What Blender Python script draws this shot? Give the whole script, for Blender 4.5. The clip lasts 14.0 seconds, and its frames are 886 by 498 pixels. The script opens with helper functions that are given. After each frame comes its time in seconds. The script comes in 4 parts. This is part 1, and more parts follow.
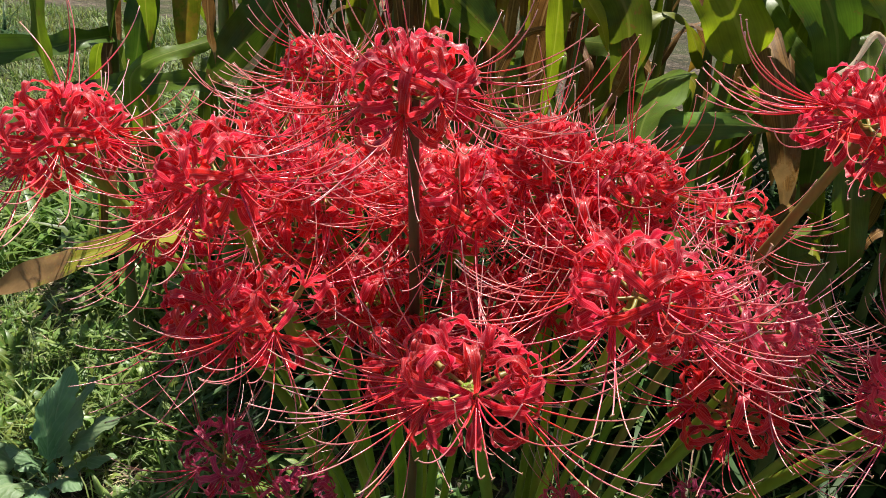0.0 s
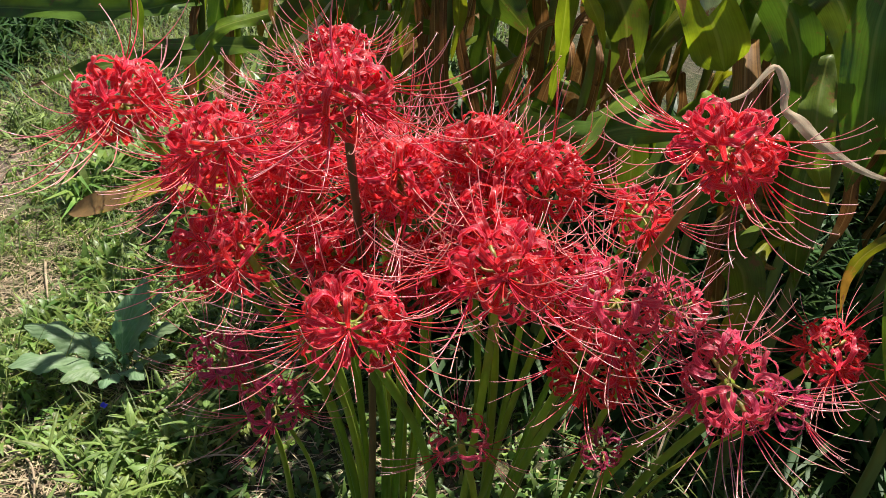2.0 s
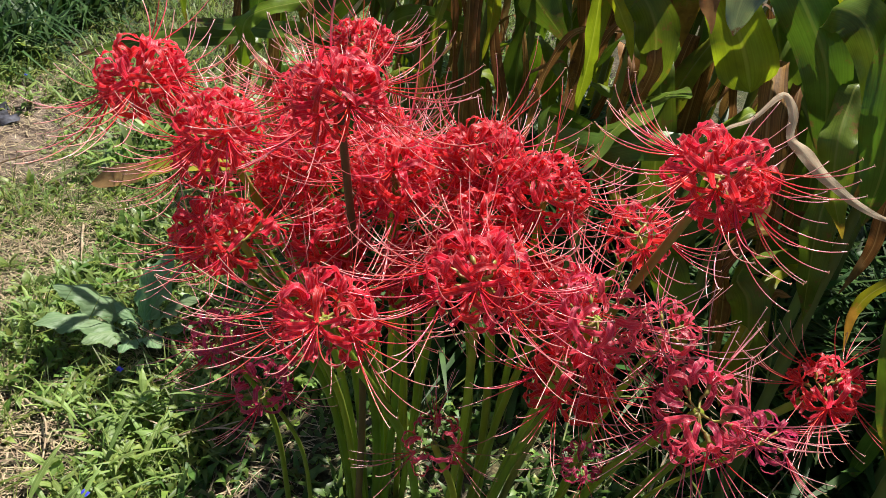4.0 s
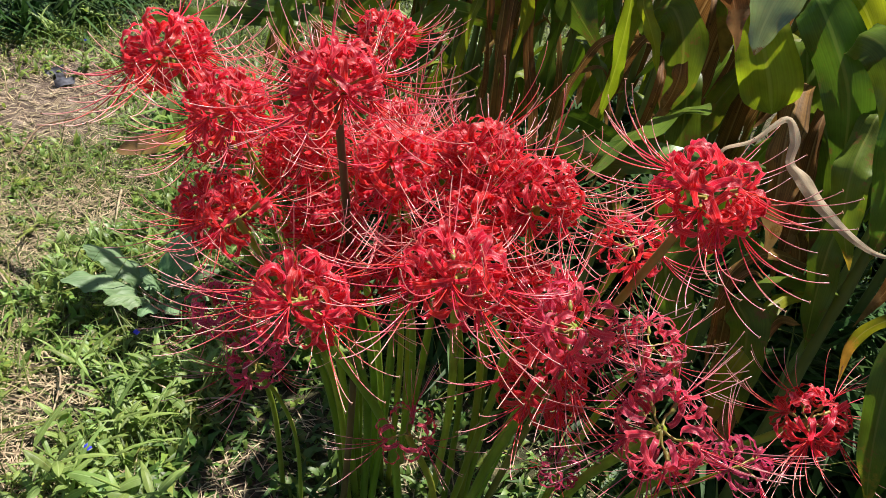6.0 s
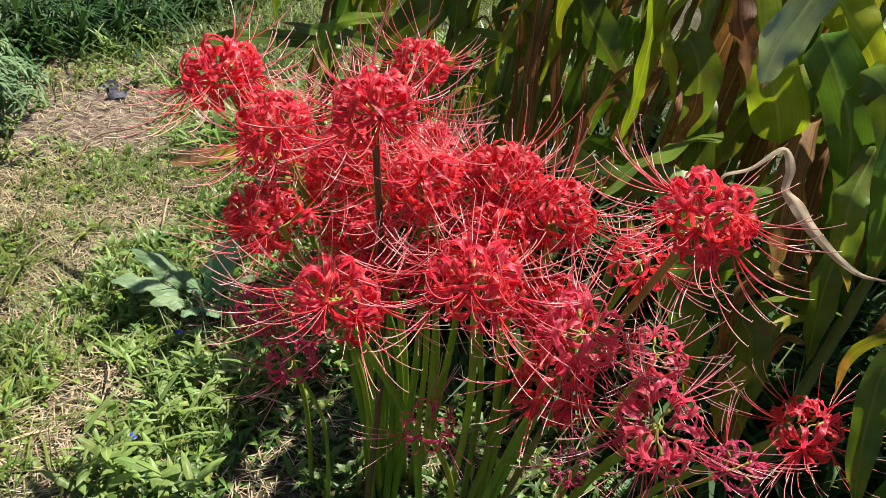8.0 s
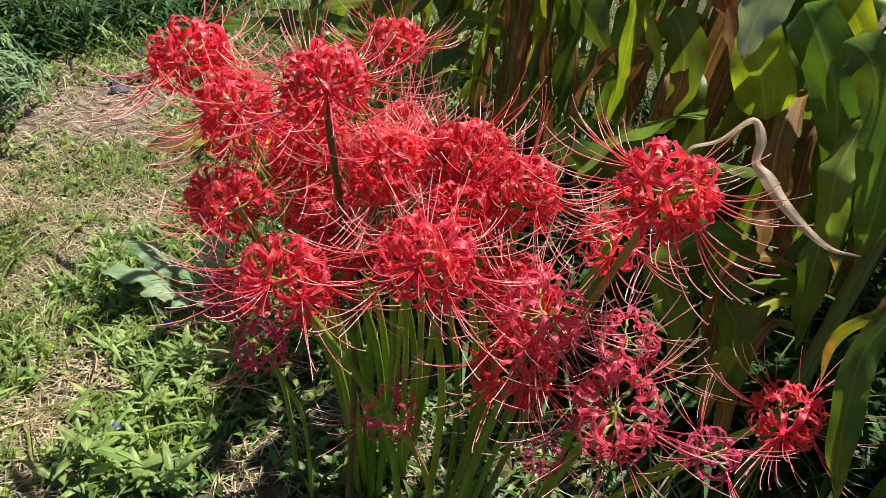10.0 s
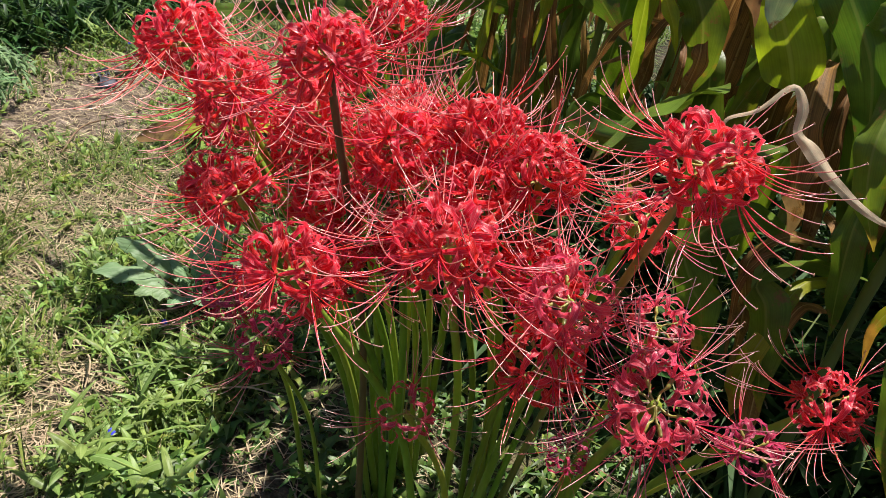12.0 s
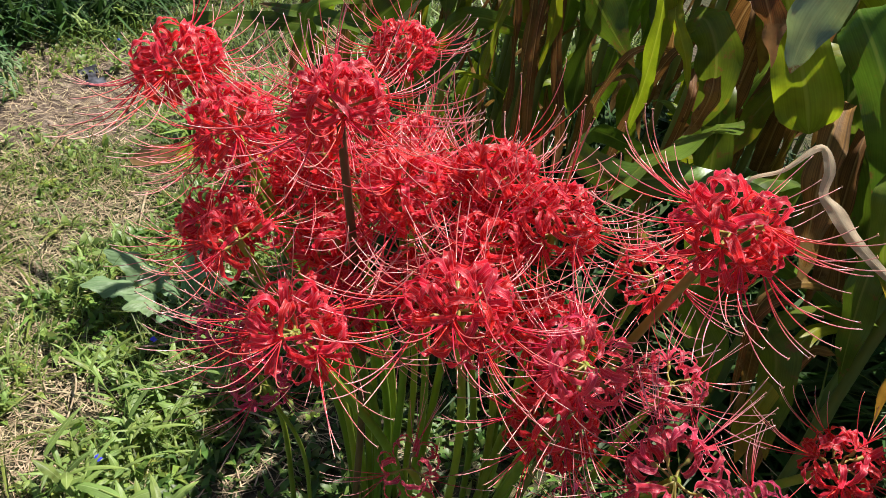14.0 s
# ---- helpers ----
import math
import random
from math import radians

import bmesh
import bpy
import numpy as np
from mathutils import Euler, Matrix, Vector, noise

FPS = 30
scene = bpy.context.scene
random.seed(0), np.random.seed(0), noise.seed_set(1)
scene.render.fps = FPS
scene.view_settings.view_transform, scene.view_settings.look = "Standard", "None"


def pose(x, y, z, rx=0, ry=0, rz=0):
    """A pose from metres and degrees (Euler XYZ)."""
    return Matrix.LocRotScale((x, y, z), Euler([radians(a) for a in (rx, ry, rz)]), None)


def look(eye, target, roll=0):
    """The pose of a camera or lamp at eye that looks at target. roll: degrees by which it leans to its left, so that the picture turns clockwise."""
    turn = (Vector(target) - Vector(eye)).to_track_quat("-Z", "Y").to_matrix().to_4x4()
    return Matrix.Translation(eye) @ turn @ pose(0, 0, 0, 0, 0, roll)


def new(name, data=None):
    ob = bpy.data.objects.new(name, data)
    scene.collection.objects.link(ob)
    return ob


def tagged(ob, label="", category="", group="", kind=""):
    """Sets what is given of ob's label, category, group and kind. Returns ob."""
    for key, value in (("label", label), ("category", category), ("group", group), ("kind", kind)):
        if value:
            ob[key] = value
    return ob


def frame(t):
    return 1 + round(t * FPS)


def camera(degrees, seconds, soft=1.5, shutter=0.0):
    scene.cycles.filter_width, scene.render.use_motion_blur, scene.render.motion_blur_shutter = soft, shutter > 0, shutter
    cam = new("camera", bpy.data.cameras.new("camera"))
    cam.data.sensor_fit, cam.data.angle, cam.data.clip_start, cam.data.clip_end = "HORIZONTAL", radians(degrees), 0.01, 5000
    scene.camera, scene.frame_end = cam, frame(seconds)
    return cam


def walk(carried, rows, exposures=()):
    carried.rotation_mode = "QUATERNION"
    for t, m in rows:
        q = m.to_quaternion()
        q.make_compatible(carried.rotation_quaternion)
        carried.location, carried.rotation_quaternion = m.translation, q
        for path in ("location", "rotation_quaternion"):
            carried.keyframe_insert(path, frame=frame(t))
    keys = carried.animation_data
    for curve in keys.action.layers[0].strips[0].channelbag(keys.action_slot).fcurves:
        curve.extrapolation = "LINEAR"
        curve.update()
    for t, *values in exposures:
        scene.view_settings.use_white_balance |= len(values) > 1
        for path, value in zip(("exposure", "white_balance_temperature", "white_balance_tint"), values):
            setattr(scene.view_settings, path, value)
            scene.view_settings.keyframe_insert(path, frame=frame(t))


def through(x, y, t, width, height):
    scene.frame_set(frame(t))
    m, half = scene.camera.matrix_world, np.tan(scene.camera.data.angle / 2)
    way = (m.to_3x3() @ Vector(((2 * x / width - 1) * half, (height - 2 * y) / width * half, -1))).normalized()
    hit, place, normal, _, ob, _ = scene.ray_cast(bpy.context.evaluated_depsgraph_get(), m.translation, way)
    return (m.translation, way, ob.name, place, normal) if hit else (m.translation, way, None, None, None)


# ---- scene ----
cam = camera(57.0, 14.0, soft=0.82)
PATH = [
    (0, (0.145, 0.133, 1.041), (0.022, 1.938, 0.19), 6.1),
    (0.5, (0.139, 0.08, 1.1), (-0.045, 1.866, 0.218), 5.8),
    (1, (0.149, -0.012, 1.141), (-0.098, 1.743, 0.215), 6.1),
    (1.5, (0.257, -0.008, 1.124), (-0.049, 1.713, 0.151), 6.7),
    (2, (0.342, 0.014, 1.164), (-0.033, 1.709, 0.169), 7.7),
    (2.5, (0.388, 0.02, 1.177), (-0.041, 1.685, 0.155), 8.5),
    (2.7, (0.406, 0.015, 1.185), (-0.038, 1.675, 0.162), 8.9),
    (4.8, (0.403, 0.057, 1.192), (-0.11, 1.679, 0.14), 11.5),
    (5, (0.383, 0.06, 1.202), (-0.139, 1.675, 0.144), 11.9),
    (5.5, (0.414, 0.062, 1.195), (-0.143, 1.659, 0.128), 13.0),
    (6, (0.468, 0.057, 1.207), (-0.125, 1.642, 0.14), 13.7),
    (6.5, (0.49, 0.001, 1.221), (-0.141, 1.576, 0.163), 14.2),
    (7, (0.495, -0.015, 1.24), (-0.164, 1.557, 0.193), 14.3),
    (7.5, (0.507, -0.019, 1.248), (-0.166, 1.55, 0.206), 14.2),
    (8, (0.507, -0.014, 1.251), (-0.168, 1.55, 0.203), 13.9),
    (8.5, (0.507, 0.002, 1.246), (-0.175, 1.559, 0.191), 13.6),
    (8.7, (0.524, 0.013, 1.235), (-0.164, 1.566, 0.179), 13.5),
    (10.8, (0.575, 0.07, 1.231), (-0.173, 1.584, 0.16), 12.2),
    (11, (0.574, 0.078, 1.23), (-0.173, 1.594, 0.16), 12.6),
    (11.5, (0.575, 0.066, 1.214), (-0.164, 1.585, 0.143), 11.9),
    (12, (0.53, 0.081, 1.184), (-0.181, 1.61, 0.109), 11.3),
    (12.5, (0.443, 0.067, 1.197), (-0.233, 1.614, 0.125), 11.2),
    (13, (0.408, 0.071, 1.21), (-0.229, 1.629, 0.129), 11.3),
    (13.5, (0.413, 0.072, 1.212), (-0.22, 1.629, 0.127), 12.1),
    (14, (0.468, 0.119, 1.217), (-0.199, 1.656, 0.126), 13.3),
]
walk(cam, [(t, look(eye, target, roll)) for t, eye, target, roll in PATH], [(0.0, 0.33), (2.5, 0.35), (6.0, 0.39), (7.5, 0.45), (11.0, 0.42), (14.0, 0.33)])

# ---- light ----
SUN = Vector((0.04, 0.47, 0.88)).normalized()          # towards the sun
world = bpy.data.worlds.new("sky")
scene.world = world
world.use_nodes = True
wn = world.node_tree.nodes
sky = wn.new("ShaderNodeTexSky")
sky.sky_type, sky.sun_disc = "NISHITA", False
sky.sun_elevation, sky.sun_rotation = math.asin(SUN.z), math.atan2(SUN.x, SUN.y)
wn["Background"].inputs["Strength"].default_value = 0.074
world.node_tree.links.new(sky.outputs["Color"], wn["Background"].inputs["Color"])
sun_data = bpy.data.lights.new("sun", "SUN")
sun_data.energy, sun_data.angle, sun_data.color = 6.9, radians(0.55), (1.0, 0.95, 0.87)
sun = new("sun", sun_data)
sun.matrix_world = look(SUN * 20, (0, 0, 0))


# ---- materials ----
class Mat:
    """A node material in the making: colour ramps over noise, UV and object random, with gloss and light through thin leaves."""

    def __init__(self, name):
        self.mat = bpy.data.materials.new(name)
        self.mat.use_nodes = True
        self.nt = self.mat.node_tree
        self.b = self.nt.nodes["Principled BSDF"]
        self.out = self.nt.nodes["Material Output"]

    def n(self, kind, **props):
        node = self.nt.nodes.new(kind)
        for k, v in props.items():
            setattr(node, k, v)
        return node

    def link(self, a, b):
        self.nt.links.new(a, b)

    def noise(self, scale, detail=4.0, coord="Object", stretch=(1, 1, 1), rough=0.55):
        tc, mp, no = self.n("ShaderNodeTexCoord"), self.n("ShaderNodeMapping"), self.n("ShaderNodeTexNoise")
        mp.inputs["Scale"].default_value = stretch
        no.inputs["Scale"].default_value, no.inputs["Detail"].default_value, no.inputs["Roughness"].default_value = scale, detail, rough
        self.link(tc.outputs[coord], mp.inputs["Vector"])
        self.link(mp.outputs["Vector"], no.inputs["Vector"])
        return no.outputs["Fac"]

    def uv(self, axis):
        tc, sp = self.n("ShaderNodeTexCoord"), self.n("ShaderNodeSeparateXYZ")
        self.link(tc.outputs["UV"], sp.inputs[0])
        return sp.outputs[axis]

    def ramp(self, fac, stops):
        r = self.n("ShaderNodeValToRGB")
        el = r.color_ramp.elements
        while len(el) < len(stops):
            el.new(0.5)
        for e, (p, c) in zip(el, stops):
            e.position, e.color = p, (*c, 1) if len(c) == 3 else c
        self.link(fac, r.inputs["Fac"])
        return r.outputs["Color"]

    def mix(self, fac, a, b, blend="MIX"):
        m = self.n("ShaderNodeMix", data_type="RGBA", blend_type=blend)
        for sock, v in ((m.inputs[0], fac), (m.inputs[6], a), (m.inputs[7], b)):
            if isinstance(v, bpy.types.NodeSocket):
                self.link(v, sock)
            else:
                sock.default_value = v if isinstance(v, (int, float)) else (*v, 1)
        return m.outputs[2]

    def math(self, op, a, b=0.0):
        m = self.n("ShaderNodeMath", operation=op)
        for sock, v in zip(m.inputs, (a, b)):
            if isinstance(v, bpy.types.NodeSocket):
                self.link(v, sock)
            else:
                sock.default_value = v
        return m.outputs[0]

    def vary(self, colour, amount=0.25, island=False, hue=0.03):
        """Brightness and hue shift from piece to piece."""
        if island:
            r = self.n("ShaderNodeNewGeometry").outputs["Random Per Island"]
        else:
            r = self.n("ShaderNodeObjectInfo").outputs["Random"]
        h = self.n("ShaderNodeHueSaturation")
        self.link(self.math("ADD", self.math("MULTIPLY", r, 2 * amount), 1 - amount), h.inputs["Value"])
        w = self.math("FRACT", self.math("MULTIPLY", r, 7.31))
        self.link(self.math("ADD", self.math("MULTIPLY", w, 2 * hue), 0.5 - hue), h.inputs["Hue"])
        self.link(colour, h.inputs["Color"])
        return h.outputs["Color"]

    def done(self, colour, rough=0.5, spec=0.5, through=0.0, bump=None, depth=0.001, tint=None):
        self.b.inputs["Roughness"].default_value = rough
        self.b.inputs["Specular IOR Level"].default_value = spec
        self.link(colour, self.b.inputs["Base Color"])
        if bump is not None:
            bp = self.n("ShaderNodeBump")
            bp.inputs["Strength"].default_value, bp.inputs["Distance"].default_value = 0.6, depth
            self.link(bump, bp.inputs["Height"])
            self.link(bp.outputs["Normal"], self.b.inputs["Normal"])
        if through > 0:
            tr, ms = self.n("ShaderNodeBsdfTranslucent"), self.n("ShaderNodeMixShader")
            ms.inputs[0].default_value = through
            self.link(self.mix(1.0, colour, tint, "MULTIPLY") if tint else colour, tr.inputs["Color"])
            self.link(self.b.outputs[0], ms.inputs[1])
            self.link(tr.outputs[0], ms.inputs[2])
            self.link(ms.outputs[0], self.out.inputs["Surface"])
        return self.mat


def tepal_material(name, deep, mid, pale):
    m = Mat(name)
    along = m.ramp(m.uv("Y"), [(0.0, mid), (0.45, mid), (1.0, deep)])
    rib = m.math("ABSOLUTE", m.math("SUBTRACT", m.uv("X"), 0.5))
    # Lighter midrib; the pale margins are highlights painted along the curls.
    edge = m.ramp(rib, [(0.0, (0.35,) * 3), (0.06, (0.0,) * 3), (0.36, (0.0,) * 3), (0.5, (0.45,) * 3)])
    col = m.mix(edge, along, pale)
    streak = m.noise(1.0, 4, "UV", (26, 1.6, 1))
    col = m.mix(1.0, col, m.ramp(streak, [(0.35, (0.68,) * 3), (0.65, (1.1,) * 3)]), "MULTIPLY")
    # Lengthwise highlights, painted as pale streaks.
    col = m.mix(m.ramp(streak, [(0.54, (0.0,) * 3), (0.72, (0.6,) * 3)]), col, pale)
    m.b.inputs["Sheen Weight"].default_value, m.b.inputs["Sheen Roughness"].default_value = 0.3, 0.4
    m.b.inputs["Coat Weight"].default_value, m.b.inputs["Coat Roughness"].default_value = 0.16, 0.22
    m.b.inputs["Sheen Tint"].default_value = (1.0, 0.72, 0.82, 1)
    return m.done(m.vary(col, 0.16, hue=0.006), 0.36, 0.7, 0.56, streak, 0.0008)


def stamen_material(name, base, outer, tip):
    m = Mat(name)
    # Tips are paler; the light outer stretch also paints in the sun's glint.
    col = m.ramp(m.uv("Y"), [(0.0, outer), (0.10, base), (0.28, base), (0.58, outer), (1.0, tip)])
    return m.done(m.vary(col, 0.2, hue=0.012), 0.26, 0.8, 0.25)


RED = tepal_material("red_tepal", (0.68, 0.010, 0.036), (0.90, 0.024, 0.046), (0.96, 0.36, 0.42))
PINK = tepal_material("faded_tepal", (0.74, 0.03, 0.09), (0.91, 0.075, 0.15), (0.97, 0.45, 0.52))
PURPLE = tepal_material("wilting_tepal", (0.52, 0.02, 0.10), (0.74, 0.05, 0.17), (0.90, 0.36, 0.46))
STAMEN = stamen_material("stamen_red", (0.84, 0.035, 0.055), (0.93, 0.20, 0.21), (0.97, 0.60, 0.56))
STAMEN_PINK = stamen_material("stamen_faded", (0.66, 0.03, 0.07), (0.86, 0.28, 0.30), (0.95, 0.62, 0.56))


def plain(name, stops, scale, rough=0.5, spec=0.4, through=0.0, island=False, amount=0.2, stretch=(1, 1, 1), hue=0.02, depth=0.001):
    m = Mat(name)
    fac = m.noise(scale, 5, "Object", stretch)
    return m.done(m.vary(m.ramp(fac, stops), amount, island, hue), rough, spec, through, fac, depth)


SCAPE = plain("scape_green", [(0.3, (0.17, 0.26, 0.025)), (0.6, (0.25, 0.36, 0.04)), (0.8, (0.34, 0.40, 0.09))], 60, 0.34, 0.5, 0.25, stretch=(1, 1, 0.15))
SCAPE_PALE = plain("scape_yellowish", [(0.3, (0.26, 0.33, 0.035)), (0.6, (0.36, 0.42, 0.06)), (0.8, (0.42, 0.40, 0.12))], 40, 0.34, 0.5, 0.3, stretch=(1, 1, 0.15))
# Bronze scape, darkened in colour for the shade under its umbel.
SCAPE_BRONZE_SHADE = plain("scape_bronze_shaded", [(0.3, (0.09, 0.05, 0.025)), (0.7, (0.16, 0.10, 0.04))], 60, 0.42, 0.5, stretch=(1, 1, 0.15))
PEDICEL = plain("pedicel_green", [(0.3, (0.20, 0.20, 0.04)), (0.7, (0.34, 0.28, 0.07))], 150, 0.4)
ANTHER = plain("anther_tan", [(0.3, (0.30, 0.12, 0.06)), (0.7, (0.60, 0.36, 0.20))], 400, 0.7)


def leaf_material(name, body, vein, tipc, tip_from, spots=None, through=0.4, rough=0.42, ribs=26, dead=False, streaks=(0.84, 1.14)):
    """A strap leaf: pale midrib, fine parallel veins, a tip that dries, blotches."""
    m = Mat(name)
    u, v = m.uv("X"), m.uv("Y")
    big = m.noise(14, 5)
    col = m.ramp(big, [(0.3, tuple(0.5 * c for c in body)), (0.52, body), (0.72, tuple(min(1, 1.4 * c) for c in body))])
    veins = m.math("SINE", m.math("MULTIPLY", u, ribs * 6.283))
    col = m.mix(m.math("MULTIPLY", m.math("ADD", veins, 1.0), 0.05), col, vein)
    long = m.noise(1.0, 5, "UV", (22, 1.3, 1))
    col = m.mix(1.0, col, m.ramp(long, [(0.32, (streaks[0],) * 3), (0.68, (streaks[1],) * 3)]), "MULTIPLY")
    rib = m.ramp(m.math("ABSOLUTE", m.math("SUBTRACT", u, 0.5)), [(0.0, (0.85,) * 3), (0.022, (0.7,) * 3), (0.04, (0.0,) * 3), (1.0, (0.0,) * 3)])
    col = m.mix(rib, col, vein)
    ragged = m.math("ADD", v, m.math("MULTIPLY", m.math("SUBTRACT", m.noise(30, 6, rough=0.7), 0.5), 0.9))
    dry = m.ramp(ragged, [(max(0.0, tip_from - 0.04), (0.0,) * 3), (min(1.0, tip_from + 0.05), (1.0,) * 3)])
    col = m.mix(dry, col, m.ramp(m.noise(50, 4), [(0.3, tuple(0.55 * c for c in tipc)), (0.7, tipc)]))
    if spots:
        col = m.mix(m.ramp(m.noise(34, 6, rough=0.7), [(0.60, (0.0,) * 3), (0.68, (0.85,) * 3)]), col, spots)
    bump = m.math("ADD", m.math("MULTIPLY", veins, 0.03), m.noise(60, 3))
    return m.done(m.vary(col, 0.22, hue=0.015), rough, 0.28, through, bump, 0.0012, None if dead else (1.0, 1.0, 0.55))


CORN_GREEN = leaf_material("corn_leaf_green", (0.16, 0.25, 0.016), (0.30, 0.36, 0.06), (0.20, 0.11, 0.045), 0.95, (0.16, 0.11, 0.04), 0.45)
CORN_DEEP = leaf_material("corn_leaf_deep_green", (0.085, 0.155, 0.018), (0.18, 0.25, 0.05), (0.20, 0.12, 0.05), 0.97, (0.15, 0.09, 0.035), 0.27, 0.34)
# The grey-blue cast is the reflected sky, painted into the leaf colour.
CORN_SKY_SHEEN = leaf_material("corn_leaf_sky_sheen", (0.19, 0.27, 0.17), (0.24, 0.32, 0.20), (0.20, 0.12, 0.05), 0.97, None, 0.25, 0.34)
CORN_YELLOW = leaf_material("corn_leaf_yellow", (0.30, 0.36, 0.02), (0.42, 0.46, 0.06), (0.36, 0.16, 0.05), 1.12, None, 0.55)
CORN_TURNING = leaf_material("corn_leaf_turning", (0.24, 0.26, 0.018), (0.30, 0.30, 0.09), (0.40, 0.24, 0.05), 0.80, (0.24, 0.13, 0.04), 0.45)
CORN_TIPPED = leaf_material("corn_leaf_tipped", (0.13, 0.20, 0.022), (0.22, 0.27, 0.06), (0.40, 0.30, 0.05), 0.90, (0.26, 0.13, 0.05), 0.40)
CORN_DRY = leaf_material("corn_leaf_dry", (0.26, 0.125, 0.032), (0.46, 0.28, 0.10), (0.40, 0.24, 0.09), 0.80, (0.08, 0.036, 0.018), 0.30, 0.65, dead=True, streaks=(0.42, 1.4))
CORN_PALE = leaf_material("corn_leaf_bleached", (0.82, 0.65, 0.43), (0.86, 0.74, 0.54), (0.55, 0.38, 0.22), 0.95, (0.42, 0.24, 0.12), 0.52, 0.6, dead=True)
BURNT = leaf_material("burnt_leaf", (0.50, 0.45, 0.045), (0.60, 0.52, 0.14), (0.40, 0.21, 0.09), 0.62, (0.30, 0.14, 0.04), 0.40, 0.55, dead=True)
STALK = plain("corn_stalk", [(0.3, (0.09, 0.12, 0.03)), (0.6, (0.16, 0.19, 0.05)), (0.8, (0.22, 0.13, 0.06))], 30, 0.5, stretch=(1, 1, 0.2))
WEED = plain("weed_leaf", [(0.3, (0.105, 0.195, 0.022)), (0.7, (0.30, 0.38, 0.085))], 30, 0.45, 0.45, 0.35, True, 0.4, hue=0.03)
GRASS = plain("grass_blade", [(0.3, (0.078, 0.130, 0.023)), (0.7, (0.205, 0.262, 0.056))], 12, 0.5, 0.4, 0.35, True, 0.45, hue=0.035)
STRAW = plain("straw", [(0.3, (0.20, 0.145, 0.085)), (0.7, (0.56, 0.45, 0.29))], 40, 0.75, 0.2, 0.1, True, 0.4)
LEAFY = plain("leafy_weed", [(0.3, (0.10, 0.20, 0.028)), (0.7, (0.25, 0.35, 0.085))], 25, 0.40, 0.5, 0.4, True, 0.45, hue=0.02)
OLIVE = plain("scape_olive", [(0.3, (0.20, 0.17, 0.04)), (0.7, (0.34, 0.29, 0.08))], 60, 0.42, 0.5, stretch=(1, 1, 0.15))
# Darker weed greens: the shade over the plants is painted into these colours.
WEED_SHADE_TONE = plain("weed_leaf_shade_tone", [(0.3, (0.025, 0.065, 0.014)), (0.7, (0.055, 0.12, 0.025))], 25, 0.5, 0.3, 0.25, True, 0.4)
UNDER_SHADE_TONE = plain("undergrowth_shade_tone", [(0.3, (0.05, 0.11, 0.02)), (0.7, (0.13, 0.22, 0.045))], 25, 0.45, 0.4, 0.3, True, 0.5)
MUGWORT = plain("mugwort_leaf", [(0.3, (0.075, 0.15, 0.05)), (0.7, (0.20, 0.30, 0.13))], 25, 0.6, 0.35, 0.2, True, 0.3)
BLUE_PETAL = plain("dayflower_blue", [(0.3, (0.04, 0.06, 0.55)), (0.7, (0.08, 0.13, 0.75))], 90, 0.5)
TWIG = plain("twig_bark", [(0.3, (0.10, 0.065, 0.04)), (0.7, (0.24, 0.16, 0.10))], 60, 0.85, 0.2)
PLASTIC = plain("grey_sheet", [(0.40, (0.012, 0.012, 0.018)), (0.70, (0.13, 0.135, 0.16))], 30, 0.7, 0.2)


def mustard_material():
    m = Mat("mustard_leaf")
    u, v = m.uv("X"), m.uv("Y")
    a = m.math("ABSOLUTE", m.math("SUBTRACT", u, 0.5))
    side = m.math("SINE", m.math("MULTIPLY", m.math("SUBTRACT", v, m.math("MULTIPLY", a, 0.7)), 48.0))
    col = m.ramp(m.noise(20, 5), [(0.3, (0.13, 0.245, 0.10)), (0.7, (0.25, 0.38, 0.19))])
    col = m.mix(m.ramp(side, [(0.7, (0.0,) * 3), (1.0, (0.55,) * 3)]), col, (0.26, 0.38, 0.20))
    col = m.mix(m.ramp(a, [(0.0, (0.9,) * 3), (0.035, (0.0,) * 3)]), col, (0.26, 0.36, 0.20))
    return m.done(m.vary(col, 0.12), 0.50, 0.4, 0.35, m.math("ADD", m.math("MULTIPLY", side, 0.15), m.noise(60)), 0.003)


MUSTARD = mustard_material()


